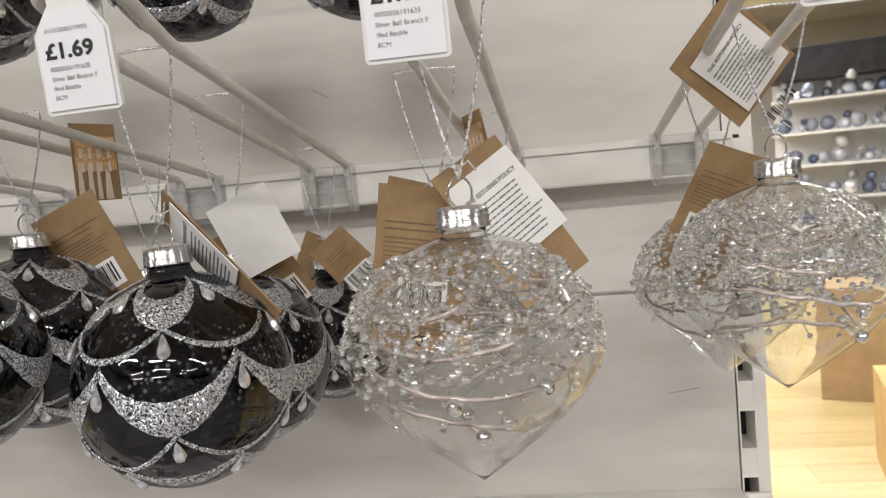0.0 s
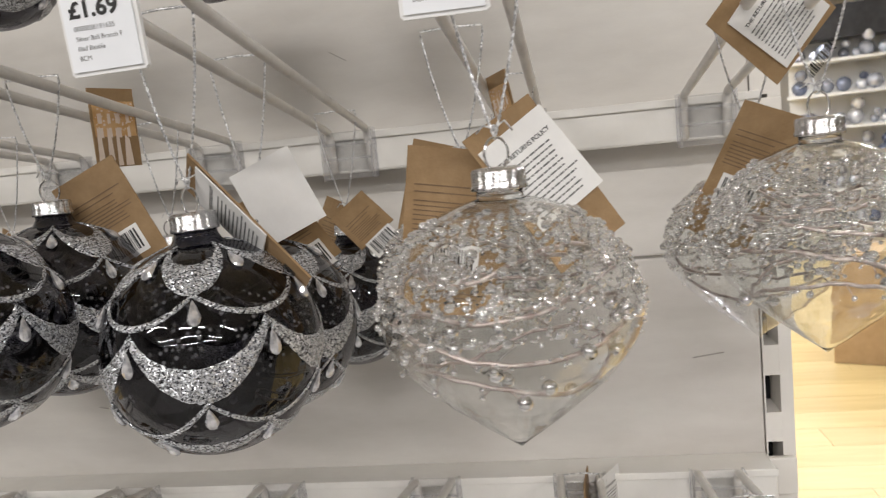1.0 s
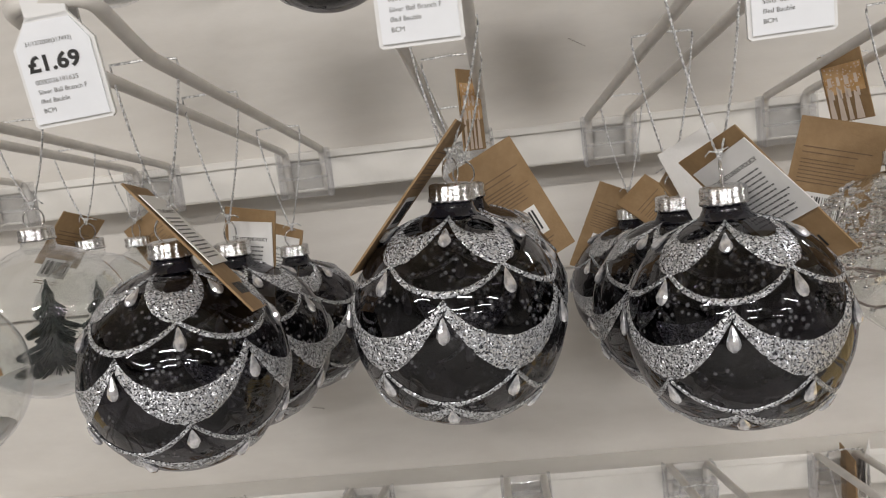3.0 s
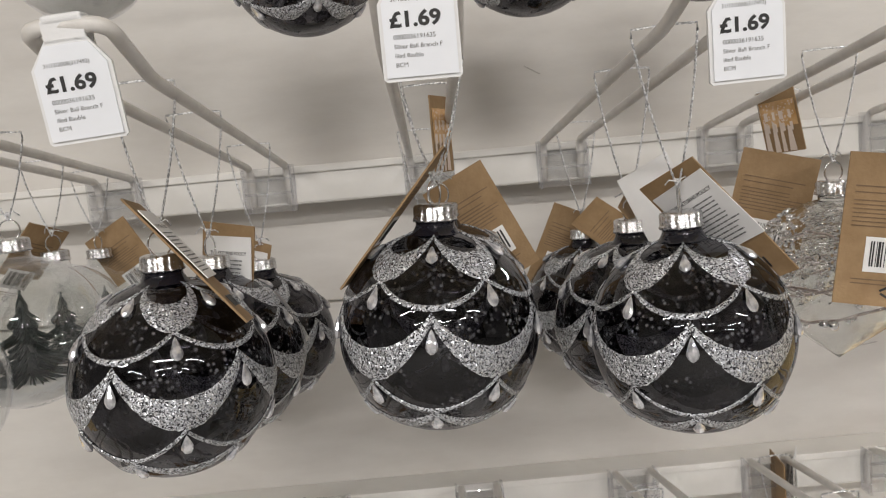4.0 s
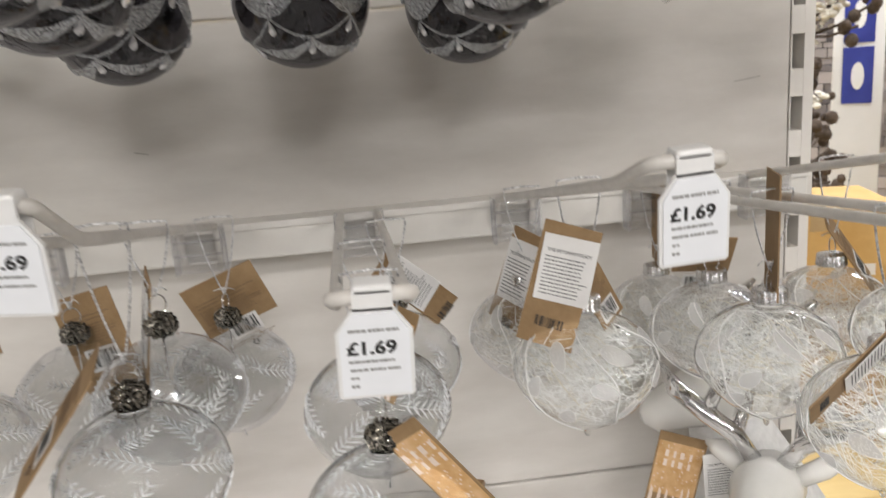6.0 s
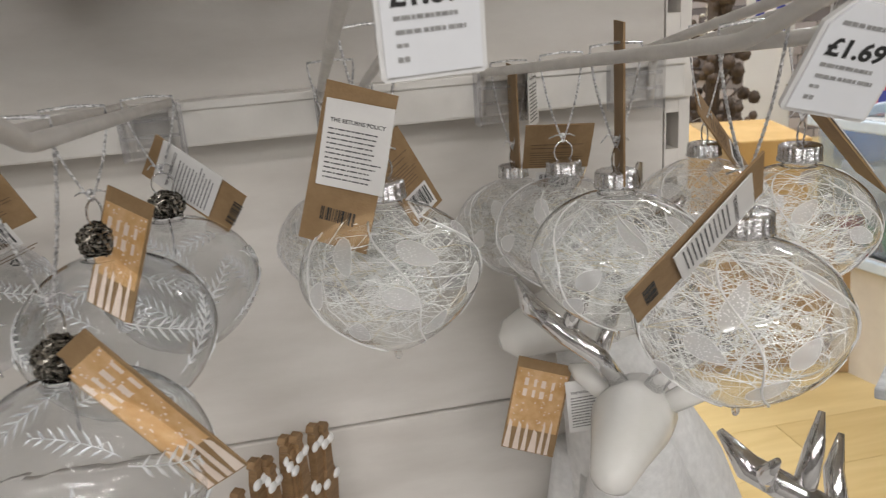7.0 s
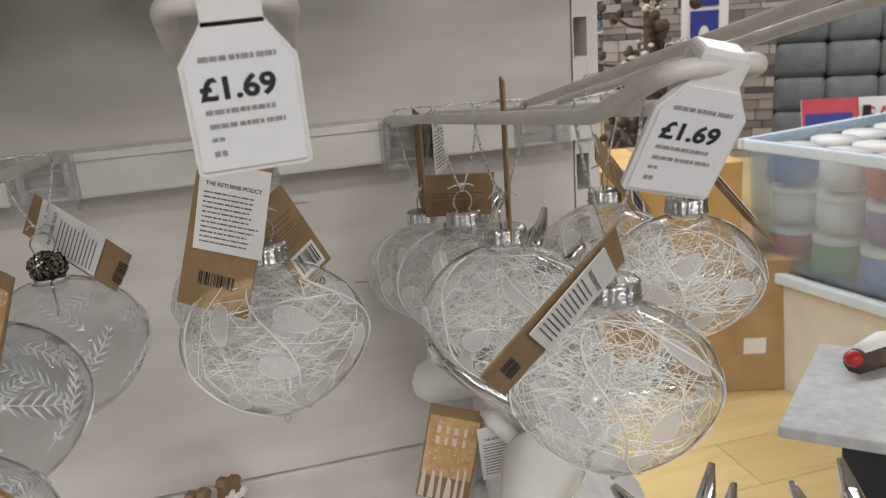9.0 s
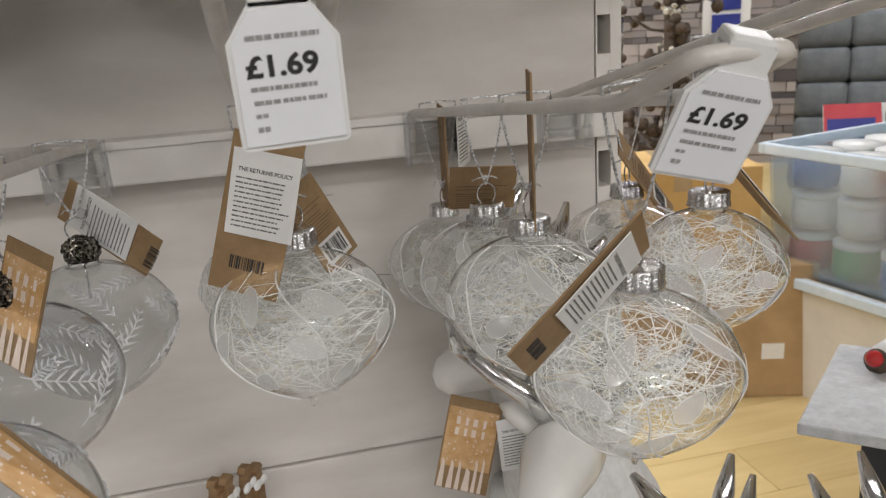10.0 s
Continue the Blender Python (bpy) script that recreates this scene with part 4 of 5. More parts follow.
kraft_tag(b, hang(0.002, 0.000, Z_CAP + 0.012, 38, 86), "back", 0.028, 0.060)
b = dark_bauble(-0.1013, 0.293, 1.2256, H_M(0.293), yaw=30, seed=5)
kraft_tag(b, hang(0.008, 0.014, Z_CAP + 0.002, -26, 10), "back")
b = dark_bauble(-0.1105, 0.420, 1.1950, H_M(0.420), yaw=10, seed=6)
kraft_tag(b, hang(0.012, -0.062, Z_CAP + 0.066, 0, 68), "front", 0.024, 0.036)
b = dark_bauble(-0.0005, 0.235, 1.2168, H_R(0.235), yaw=-17, tilt=-2, seed=7)
kraft_tag(b, hang(0.000, 0.006, Z_CAP + 0.006, -38, -52), "policy", 0.028, 0.056)
b = dark_bauble(-0.0058, 0.305, 1.2085, H_R(0.305), yaw=25, seed=8)
policy_card(b, hang(0.006, -0.004, Z_CAP + 0.016, -24, 192))
kraft_tag(b, hang(0.002, 0.008, Z_CAP + 0.002, -34, 60), "back", 0.028, 0.04)
b = dark_bauble(-0.0040, 0.450, 1.1900, H_R(0.450), yaw=50, seed=9)
kraft_tag(b, hang(-0.002, 0.010, Z_CAP + 0.002, 25, -10), "back")
kraft_tag(b, hang(0.004, -0.004, Z_CAP + 0.004, -50, 20, -30), "back", 0.024, 0.03)

b = drop_bauble(0.1180, 0.200, 1.2300, H_D(0.200), seed=11, shell=True)
kraft_tag(b, hang(0.000, 0.034, 0.052, -32, 22), "policy", 0.027, 0.052)
b = drop_bauble(0.0950, 0.300, 1.2250, H_D(0.300), yaw=80, seed=12, shell=True)
kraft_tag(b, hang(0.004, -0.044, 0.047, 9, -12, 0, 1.1), "back", 0.034, 0.054)
kraft_tag(b, hang(-0.010, 0.030, 0.049, 16, -16, 0, 1.1), "back", 0.032, 0.050)
b = drop_bauble(0.1130, 0.400, 1.2200, H_D(0.400), yaw=150, seed=13)
kraft_tag(b, hang(-0.006, -0.010, 0.086, -10, -62), "front", 0.024, 0.034)
b = drop_bauble(0.2337, 0.269, 1.2360, H_E(0.269), yaw=30, seed=14, shell=True)
kraft_tag(b, hang(-0.016, 0.026, 0.088, -50, 0, 25), "policy", 0.034, 0.040)
b = drop_bauble(0.2257, 0.343, 1.2240, H_E(0.343), yaw=110, seed=15)
kraft_tag(b, hang(0.004, -0.020, 0.052, 28, -40), "back", 0.028, 0.056)

ball_bauble(-0.3200, 0.310, 1.2300, H_LL(0.310), seed=21)
b = ball_bauble(-0.3463, 0.405, 1.2150, H_LL(0.405), seed=22)
kraft_tag(b, hang(-0.006, 0.006, 0.052, 40, 60), "back", 0.026, 0.034)
b = ball_bauble(-0.3443, 0.465, 1.2090, H_LL(0.465), seed=23)
kraft_tag(b, hang(0.004, 0.006, 0.050, -30, 0), "back", 0.030, 0.034)
b = ball_bauble(-0.3350, 0.240, 1.2200, H_LL(0.240), seed=24)
kraft_tag(b, hang(0.016, -0.012, 0.048, -14, -20), "front", 0.030, 0.052)

# ---- top row, whose lower ends show ----
for i, x in enumerate((-0.288, -0.165, -0.040, 0.060)):
    w = set_hook(x, RAIL_TOP, x, 0.22, 1.565, 1.578)
    if i == 0:
        ball_bauble(x, 0.360, 1.4300, w(0.36), seed=31)
    else:
        dark_bauble(x, 0.360, 1.4145, w(0.36), yaw=20 * i, seed=32 + i)

# ---- lower row ----
set_hook(-0.415, RAIL_LOW, -0.400, 0.170, 1.095, 1.110)
H_A = set_hook(-0.3250, RAIL_LOW, -0.315, 0.168, 1.095, 1.112)
H_B = set_hook(-0.2090, RAIL_LOW, -0.2010, 0.166, 1.0990, 1.1195)
H_C = set_hook(-0.0905, RAIL_LOW, -0.0840, 0.156, 1.0670, 1.0812)
H_F = set_hook(0.0285, RAIL_LOW, 0.0270, 0.166, 1.1010, 1.1140)
H_G = set_hook(0.1330, RAIL_LOW, 0.1420, 0.158, 1.0760, 1.0910)
H_H = set_hook(0.2270, RAIL_LOW, 0.2220, 0.160, 1.1050, 1.1220)
ticket(-0.1960, 0.167, 1.1200, -6, 8, 3, False, T)
ticket(-0.0840, 0.157, 1.0822, 0, 8, 2, False, T)
ticket(0.0275, 0.167, 1.1143, 2, 6, -2, False, T)
ticket(0.1420, 0.160, 1.0920, -4, 22, 14, False, T)

b = fern_bauble(-0.2000, 0.262, 0.9720, H_B(0.262), yaw=10, seed=41, shell=True)
kraft_tag(b, hang(-0.010, -0.006, 0.046, 38, -76), "back", 0.028, 0.058)
b = fern_bauble(-0.1992, 0.325, 0.9850, H_B(0.325), yaw=50, seed=42)
kraft_tag(b, hang(-0.006, 0.012, 0.048, 10, -72), "policy")
b = fern_bauble(-0.1823, 0.419, 0.9560, H_B(0.419), yaw=80, seed=43)
kraft_tag(b, hang(-0.004, 0.008, 0.050, -18, 6, 20), "back", 0.040, 0.034)
b = fern_bauble(-0.2733, 0.400, 0.9620, H_A(0.400), yaw=120, seed=44)
kraft_tag(b, hang(0.002, 0.010, 0.046, -12, 0), "back")
b = fern_bauble(-0.3200, 0.330, 0.9650, H_A(0.330), yaw=20, seed=45)
policy_card(b, hang(0.004, -0.016, 0.066, 4, 188))
kraft_tag(b, hang(0.014, -0.010, 0.082, -10, 62), "back", 0.026, 0.046)
kraft_tag(b, hang(0.004, -0.008, 0.046, 0, -10), "policy")
b = fern_bauble(-0.0850, 0.226, 0.9550, H_C(0.226), yaw=0, seed=46, shell=True)
kraft_tag(b, hang(0.006, -0.008, 0.036, -38, -26, -4, 0.85), "front", 0.020, 0.060)
b = fern_bauble(-0.0880, 0.310, 0.9700, H_C(0.310), yaw=70, seed=49, shell=True)
kraft_tag(b, hang(0.012, -0.006, 0.044, 20, -40, 0, 0.8), "front", 0.026, 0.050)
b = fern_bauble(-0.0730, 0.387, 0.9640, H_C(0.387), yaw=35, seed=47, shell=True)
kraft_tag(b, hang(-0.002, 0.008, 0.050, -50, -30, -16, 0.85), "policy", 0.026, 0.050)

CAP_F = 0.0292 * LEAF_SIZE
b = leaf_bauble(0.0290, 0.312, 1.0180 - CAP_F, H_F(0.312), yaw=25, seed=51, shell=True)
kraft_tag(b, hang(-0.0045, -0.004, 0.0600, 17, -24, 0, 0.87), "policy", 0.0275, 0.060)
kraft_tag(b, hang(0.004, 0.010, 0.042, -26, 40, 0, 0.72), "back", 0.024, 0.044)
b = leaf_bauble(0.0180, 0.410, 1.0050 - CAP_F, H_F(0.410), yaw=60, seed=52)
kraft_tag(b, hang(0.002, 0.0, 0.050, 20, -66), "policy", 0.026, 0.05)
b = leaf_bauble(0.1347, 0.478, 0.9820 - CAP_F, H_G(0.478), yaw=30, seed=54)
kraft_tag(b, hang(0.002, 0.002, 0.078, 0, 84), "back", 0.026, 0.05)
policy_card(b, hang(0.014, 0.006, 0.080, 0, 62))
b = leaf_bauble(0.1400, 0.393, 1.0000 - CAP_F, H_G(0.393), yaw=70, seed=55)
kraft_tag(b, hang(0.002, 0.010, 0.043, -6, -14, 35), "back", 0.030, 0.027)
b = leaf_bauble(0.1360, 0.311, 1.0110 - CAP_F, H_G(0.311), yaw=100, seed=56, shell=True)
kraft_tag(b, hang(0.003, 0.004, 0.078, 0, 74), "back", 0.024, 0.056)
b = leaf_bauble(0.1390, 0.212, 1.0160 - CAP_F * 0.92, H_G(0.212), yaw=140, seed=57, scale=0.91, shell=True)
kraft_tag(b, hang(-0.0070, -0.014, 0.0410, 50, 42, -4, 0.80), "policy", 0.0290, 0.056)
b = leaf_bauble(0.2260, 0.307, 1.0140 - CAP_F * 0.93, H_H(0.307), yaw=200, seed=58, scale=0.92, shell=True)
kraft_tag(b, hang(0.006, 0.006, 0.044, -42, 76), "policy", 0.026, 0.050)
b = leaf_bauble(0.2304, 0.402, 0.9990 - CAP_F, H_H(0.402), yaw=250, seed=59)
kraft_tag(b, hang(0.0, 0.004, 0.048, -36, 60), "back", 0.026, 0.05)


# ---- reindeer figures and goods on the shelf ----
def skin(points, radii, seg=14):
    big = max(radii)
    return tube(points, big, seg, False, [q / big for q in radii])


def antler(side):
    s = side
    L = [skin([(s * 0.010, 0, 0.0), (s * 0.022, 0.006, 0.020), (s * 0.040, 0.010, 0.034), (s * 0.066, 0.004, 0.048), (s * 0.078, -0.002, 0.064)], [0.006, 0.0066, 0.0072, 0.007, 0.002]),
         skin([(s * 0.022, 0.006, 0.018), (s * 0.020, -0.012, 0.036), (s * 0.014, -0.022, 0.050)], [0.0056, 0.005, 0.0016]),
         skin([(s * 0.042, 0.010, 0.034), (s * 0.034, 0.0, 0.056), (s * 0.030, -0.006, 0.072)], [0.006, 0.005, 0.0016]),
         skin([(s * 0.056, 0.008, 0.042), (s * 0.062, 0.022, 0.056), (s * 0.060, 0.03, 0.068)], [0.0056, 0.0046, 0.0016])]
    return merge(*L)


def deer(m, s, label, with_tag):
    """A sitting reindeer; its muzzle points along -x. The origin is on the shelf."""
    t = thing("reindeer_figure", m @ Matrix.Diagonal((s, s, s, 1)), label, "figurine", "reindeer figures")
    body = merge(skin([(0.06, 0, 0.0), (0.05, 0, 0.03), (0.035, 0, 0.09), (0.015, 0, 0.15), (0.0, 0, 0.19)], [0.05, 0.058, 0.05, 0.034, 0.024], 20), skin([(0.0, 0.02, 0.10), (-0.01, 0.024, 0.05), (-0.012, 0.024, 0.0)], [0.018, 0.014, 0.016]), skin([(0.0, -0.02, 0.10), (-0.01, -0.024, 0.05), (-0.012, -0.024, 0.0)], [0.018, 0.014, 0.016]))
    part("body", mesh("body", *body, M_FUR), t, "white fluffy coat")
    head = merge(skin([(0.024, 0, 0.190), (0.014, 0, 0.205), (-0.006, 0, 0.208), (-0.03, 0, 0.202), (-0.052, 0, 0.196), (-0.058, 0, 0.195)], [0.012, 0.025, 0.025, 0.018, 0.012, 0.004], 20), skin([(0.012, 0.02, 0.216), (0.016, 0.036, 0.226), (0.018, 0.046, 0.228)], [0.007, 0.008, 0.002], 10), skin([(0.012, -0.02, 0.216), (0.016, -0.036, 0.226), (0.018, -0.046, 0.228)], [0.007, 0.008, 0.002], 10))
    part("head", mesh("head", *head, M_CERAMIC), t, "glossy white ceramic head")
    for side in (-1, 1):
        a = moved(antler(side), pose(0.008, 0, 0.226, 0, 0, 90))
        part("antler", mesh("antler", *a, M_CHROME), t, "chrome silver antler")
    if with_tag:
        kraft_tag(t, hang(-0.042, -0.026, 0.188, 14, -24), "front", 0.030, 0.056)
        policy_card(t, hang(-0.022, -0.040, 0.182, -4, -10), 0.0200, 0.034)
    return t


deer(pose(0.186, 0.470, 0.630, 0, 0, 4), 1.20, "white ceramic reindeer figure with chrome antlers and swing tags", True)
deer(pose(0.178, 0.385, 0.630, 0, 0, 52), 1.00, "white ceramic reindeer figure with chrome antlers, facing the aisle", False)
deer(pose(0.232, 0.235, 0.630, 0, 0, 72), 0.93, "smaller white ceramic reindeer figure with chrome antlers", False)


def cutout_tree(x, y, z0, h, wd, lean, turn):
    t = thing("wooden_tree", pose(x, y, z0, 0, lean, turn), "brown plywood tree cut-out with white painted tips", "decoration", "plywood trees")
    out = [(-0.006, 0), (0.006, 0), (0.006, 0.02)]
    right, n = [], 5
    for i in range(n):
        a = 1 - i / n
        zz = 0.02 + (h - 0.02) * i / n
        right += [(wd * a, zz + 0.010), (wd * a * 1.02, zz + 0.016), (wd * a * 0.55, zz + 0.026)]
    right += [(0.0055, h - 0.004), (0.003, h)]
    pts = [(0.006, 0.0)] + right + [(-px, pz) for px, pz in right[::-1]] + [(-0.006, 0.0)]
    part("board", mesh("board", *slab(pts, -0.003, 0.003), M_CUTWOOD, False), t)
    tips = []
    for i in range(n):
        a = 1 - i / n
        zz = 0.02 + (h - 0.02) * i / n
        for s in (-1, 1):
            tips.append(ball((s * wd * a * 0.8, -0.0032, zz + 0.017), 0.0036, 8, 6, (1.5, 0.5, 1)))
    tagged(part("snow", mesh("snow", *merge(*tips), M_SNOW), t, "white paint on the tips"), kind="stuff")


for i in range(10):
    cutout_tree(-0.066 + 0.0056 * i, 0.440 + 0.006 * i, 0.630, 0.176 + 0.005 * (i * 5 % 3), 0.026, (-3, 1, 2, -1, 3, 0, -2)[i % 7], 62)

slabt = thing("roof_ornament", pose(0.425, 0.374, 0.840, -3, 4, 42), "grey glitter slab ornament with white twig and red berry", "ornament")
part("slab", mesh("slab", *box(-0.085, 0.085, -0.055, 0.055, -0.004, 0.004, 0.0015), M_SLATE, False), slabt)
part("berry", mesh("berry", *ball((0.022, 0.024, 0.016), 0.0062, 14, 10), M_BERRY), slabt, "shiny red berry")
part("cone", mesh("cone", *skin([(0.026, 0.024, 0.012), (0.050, 0.010, 0.013), (0.078, -0.010, 0.013)], [0.009, 0.011, 0.006]), M_BARK), slabt, "dark bark log")
part("snow", mesh("snow", *skin([(0.030, 0.022, 0.018), (0.052, 0.009, 0.021), (0.078, -0.010, 0.021)], [0.006, 0.008, 0.004]), M_SNOW), slabt, "white snow on the log")
part("stand", mesh("stand", *merge(box(0.02, 0.07, -0.02, 0.03, -0.835, -0.0045, 0.002)), M_DARKMETAL, False), slabt, "dark support")

# ---- the shop beyond ----
FX0, FX1, FY0, FY1, CEIL = -4.0, 9.0, -7.0, 11.0, 3.0
# Grey base lies bare only out of view, keeping yellow out of bauble reflections.
floor = thing("floor", Matrix(), "light oak laminate shop floor over an added plain grey base", "floor", kind="structure", me=mesh("floor", *box(FX0, FX1, FY0, FY1, -0.05, -0.004), M_FLOOR_GREY, False))
ceiling = thing("ceiling", Matrix(), "pale shop ceiling", "ceiling", kind="structure", me=mesh("ceiling", *box(FX0, FX1, FY0, FY1, CEIL, CEIL + 0.05), M_CEIL, False))
# South and west walls are unseen; their dark colour deepens reflections and cuts fill.
for nm, q in (("wall_west", (FX0 - 0.1, FX0, FY0, FY1)), ("wall_east", (FX1, FX1 + 0.1, FY0, FY1)), ("wall_north", (FX0, FX1, FY1, FY1 + 0.1)), ("wall_south", (FX0, FX1, FY0 - 0.1, FY0))):
    thing(nm, Matrix(), "plain wall added to close the shop", "wall", kind="structure", me=mesh(nm, *box(*q, 0, CEIL), M_UNSEEN_WALL if nm in ("wall_south", "wall_west") else M_SHOPWALL, False))


def batten(x, y, power, colour):
    t = thing("ceiling_light", pose(x, y, CEIL), "long white fluorescent ceiling batten", "ceiling light", "ceiling battens")
    part("housing", cached("housing", lambda: mesh("housing", *box(-0.75, 0.75, -0.06, 0.06, -0.06, -0.002, 0.006), M_WHITE, False)), t)
    la = bpy.data.lights.new("tube", "AREA")
    la.shape, la.size, la.size_y, la.energy, la.color = "RECTANGLE", 1.45, 0.10, power, colour
    lo = new("tube", la)
    lo.parent = t
    lo.matrix_basis = pose(0, 0, -0.064)


for y in (-5.8, -4.1, -2.5, 2.3, 5.0, 7.6):
    for x in (-2.2, 0.2, 2.6):
        batten(x, y, LAMP_POWER if y < 0 else 64.0, (0.92, 0.89, 0.86) if y < 0 else (0.87, 0.89, 0.94))


def carton(x, y, z, sx, sy, sz, rz, mat, label):
    t = thing("cardboard_box", pose(x, y, z, 0, 0, rz), label, "box", "cardboard boxes")
    part("body", mesh("body", *box(-sx / 2, sx / 2, -sy / 2, sy / 2, 0, sz, 0.004), mat, False), t)
    part("tape", mesh("tape", *merge(box(-0.025, 0.025, -sy / 2 - 0.001, sy / 2 + 0.001, sz - 0.06, sz + 0.001)), M_TAPE, False), t, "brown parcel tape")
    part("label", mesh("label", *box(sx * 0.22, sx * 0.34, -sy / 2 - 0.002, -sy / 2 - 0.0005, sz * 0.3, sz * 0.42), M_WHITECARD, False), t)


carton(1.28, 1.98, 0.0, 0.52, 0.36, 0.40, -18, M_CARTON, "closed brown cardboard box on the floor")
carton(1.18, 2.05, 0.40, 0.44, 0.34, 0.27, -14, M_CARTON2, "ochre cardboard box stacked on another box")
carton(1.80, 4.25, 0.0, 0.55, 0.45, 0.58, -25, M_CARTON, "tall brown cardboard box on the floor")


def crate(x, y, z, sx, sy, sz, rz, mat, label, rim=True):
    t = thing("storage_crate", pose(x, y, z, 0, 0, rz), label, "crate", "storage crates")
    w = 0.006
    a, b = sx / 2, sy / 2
    ring = lambda p, q, h: [(-p, -q, h), (p, -q, h), (p, q, h), (-p, q, h)]
    V = ring(a - 0.02, b - 0.02, 0) + ring(a, b, sz) + ring(a - w, b - w, sz) + ring(a - 0.02 - w, b - 0.02 - w, w)
    F = [[3, 2, 1, 0], [12, 13, 14, 15]] + [[4 * k + i, 4 * k + (i + 1) % 4, 4 * k + 4 + (i + 1) % 4, 4 * k + 4 + i] for k in range(3) for i in range(4)]
    shell = (V, F)
    part("shell", mesh("shell", *shell, mat, False), t)
    if rim:
        r = merge(box(-a - 0.02, a + 0.02, -b - 0.02, -b, sz - 0.03, sz, 0.004), box(-a - 0.02, a + 0.02, b, b + 0.02, sz - 0.03, sz, 0.004), box(-a - 0.02, -a, -b, b, sz - 0.03, sz, 0.004), box(a, a + 0.02, -b, b, sz - 0.03, sz, 0.004))
        part("rim", mesh("rim", *r, M_CRATE_RIM, False), t, "pale blue rim")
    return t


crate(1.75, 1.72, 0.0, 0.62, 0.46, 0.36, 12, M_CREAM, "cream plastic storage crate on the floor")
crate(1.75, 1.72, 0.362, 0.62, 0.46, 0.36, 12, M_CRATE, "translucent blue plastic crate full of boxed baubles")
rg = random.Random(12)
tones = {"red": plain("goods_red", (0.45, 0.03, 0.05)), "green": plain("goods_green", (0.05, 0.32, 0.17)), "blue": plain("goods_blue", (0.05, 0.20, 0.50)), "white": plain("goods_white", (0.78, 0.78, 0.76)), "violet": plain("goods_violet", (0.16, 0.08, 0.35))}
for i in range(4):
    for j in range(3):
        for k in range(3):
            c = rg.choice(("white", "red", "green", "blue", "violet", "white", "green"))
            p = pose(1.75, 1.72, 0.372, 0, 0, 12) @ pose(-0.22 + 0.145 * i + rg.uniform(-0.01, 0.01), -0.15 + 0.145 * j, 0.115 * k)
            t = thing("bauble_tub", p, "clear tub of coloured baubles in a plastic crate", "tub", "boxed baubles")
            part("tub", cached(("tub", c), lambda: mesh("tub", *lathe([(0.0005, 0.0), (0.055, 0.0), (0.06, 0.02), (0.06, 0.085), (0.0005, 0.09)], 14), tones[c])), t)
            part("lid", cached("tublid", lambda: mesh("lid", *lathe([(0.062, 0.085), (0.063, 0.10), (0.0005, 0.102)], 14), tones["white"])), t)
sale = thing("sale_card", pose(2.04, 2.14, 0.63, -20, 0, -24), "red and white sale card above the crate", "sign")
part("card", mesh("card", *slab([(-0.20, 0), (0.22, 0), (0.22, 0.13), (-0.20, 0.13)], -0.003, 0.003), M_WHITE, False), sale)
part("band", mesh("band", *slab([(-0.20, 0.0), (-0.02, 0.0), (-0.02, 0.13), (-0.20, 0.13)], -0.005, -0.0035), M_RED, False), sale, "red printed band")
part("panel", mesh("panel", *slab([(-0.19, 0.01), (-0.04, 0.01), (-0.04, 0.08), (-0.19, 0.08)], -0.0065, -0.0053), M_BLUE, False), sale, "blue printed panel")
part("stand", mesh("stand", *box(-0.012, 0.012, 0.004, 0.016, -0.72, 0.10, 0.002), M_DARKMETAL, False), sale, "dark metal stand", pose(0, 0, 0, 20, 0, 0))
part("heading", writing("SALE", 0.075, M_RED, 0.001), sale, "", pose(0.0, -0.0042, 0.045))

chair = thing("padded_chair", pose(2.52, 2.72, 0.0, 0, 0, -38), "grey tufted high-backed padded chair", "chair")
tuft = mesh("cushion", *box(-0.110, 0.110, -0.06, 0.06, -0.081, 0.081, 0.034), M_GREYCLOTH)
for i in range(3):
    for j in range(4):
        part("cushion", tuft, chair, "", pose(0, 0.25, 0.0, -9, 0, 0) @ pose(-0.213 + 0.213 * i, 0, 0.4975 + 0.155 * j))
part("backboard", mesh("backboard", *moved(box(-0.325, 0.325, 0.03, 0.075, 0.40, 1.05, 0.015), pose(0, 0.25, 0.0, -9, 0, 0)), M_DARKMETAL, False), chair, "dark back panel")
part("seat", mesh("seat", *box(-0.33, 0.33, -0.30, 0.26, 0.34, 0.46, 0.04), M_GREYCLOTH), chair)
for sx in (-1, 1):
    for sy in (-1, 1):
        part("leg", cached("chairleg", lambda: mesh("leg", *tube([(0, 0, 0), (0, 0, 0.35)], 0.018, 8), M_DARKMETAL)), chair, "", pose(sx * 0.27, sy * 0.22 - 0.02, 0))

# stone-faced display wall
sw = thing("stone_wall", pose(3.9, 4.5, 0.0, 0, 0, -36), "grey split-stone faced display wall", "wall", kind="structure")
part("core", mesh("core", *box(-1.5, 1.5, 0.0, 0.12, 0, 2.3), M_DARKMETAL, False), sw, "dark joints")
st = []
z = 0.0
rr = random.Random(9)
while z < 2.28:
    h = rr.uniform(0.04, 0.085)
    x = -1.5 - rr.random() * 0.1
    while x < 1.45:
        l = rr.uniform(0.10, 0.30)
        st.append(box(max(x, -1.5), min(x + l - 0.006, 1.5), -rr.uniform(0.012, 0.04), 0.0, z, z + h - 0.005))
        x += l
    z += h
tagged(part("stones", mesh("stones", *merge(*st), M_STONES, False), sw, "split grey stones"), kind="stuff")

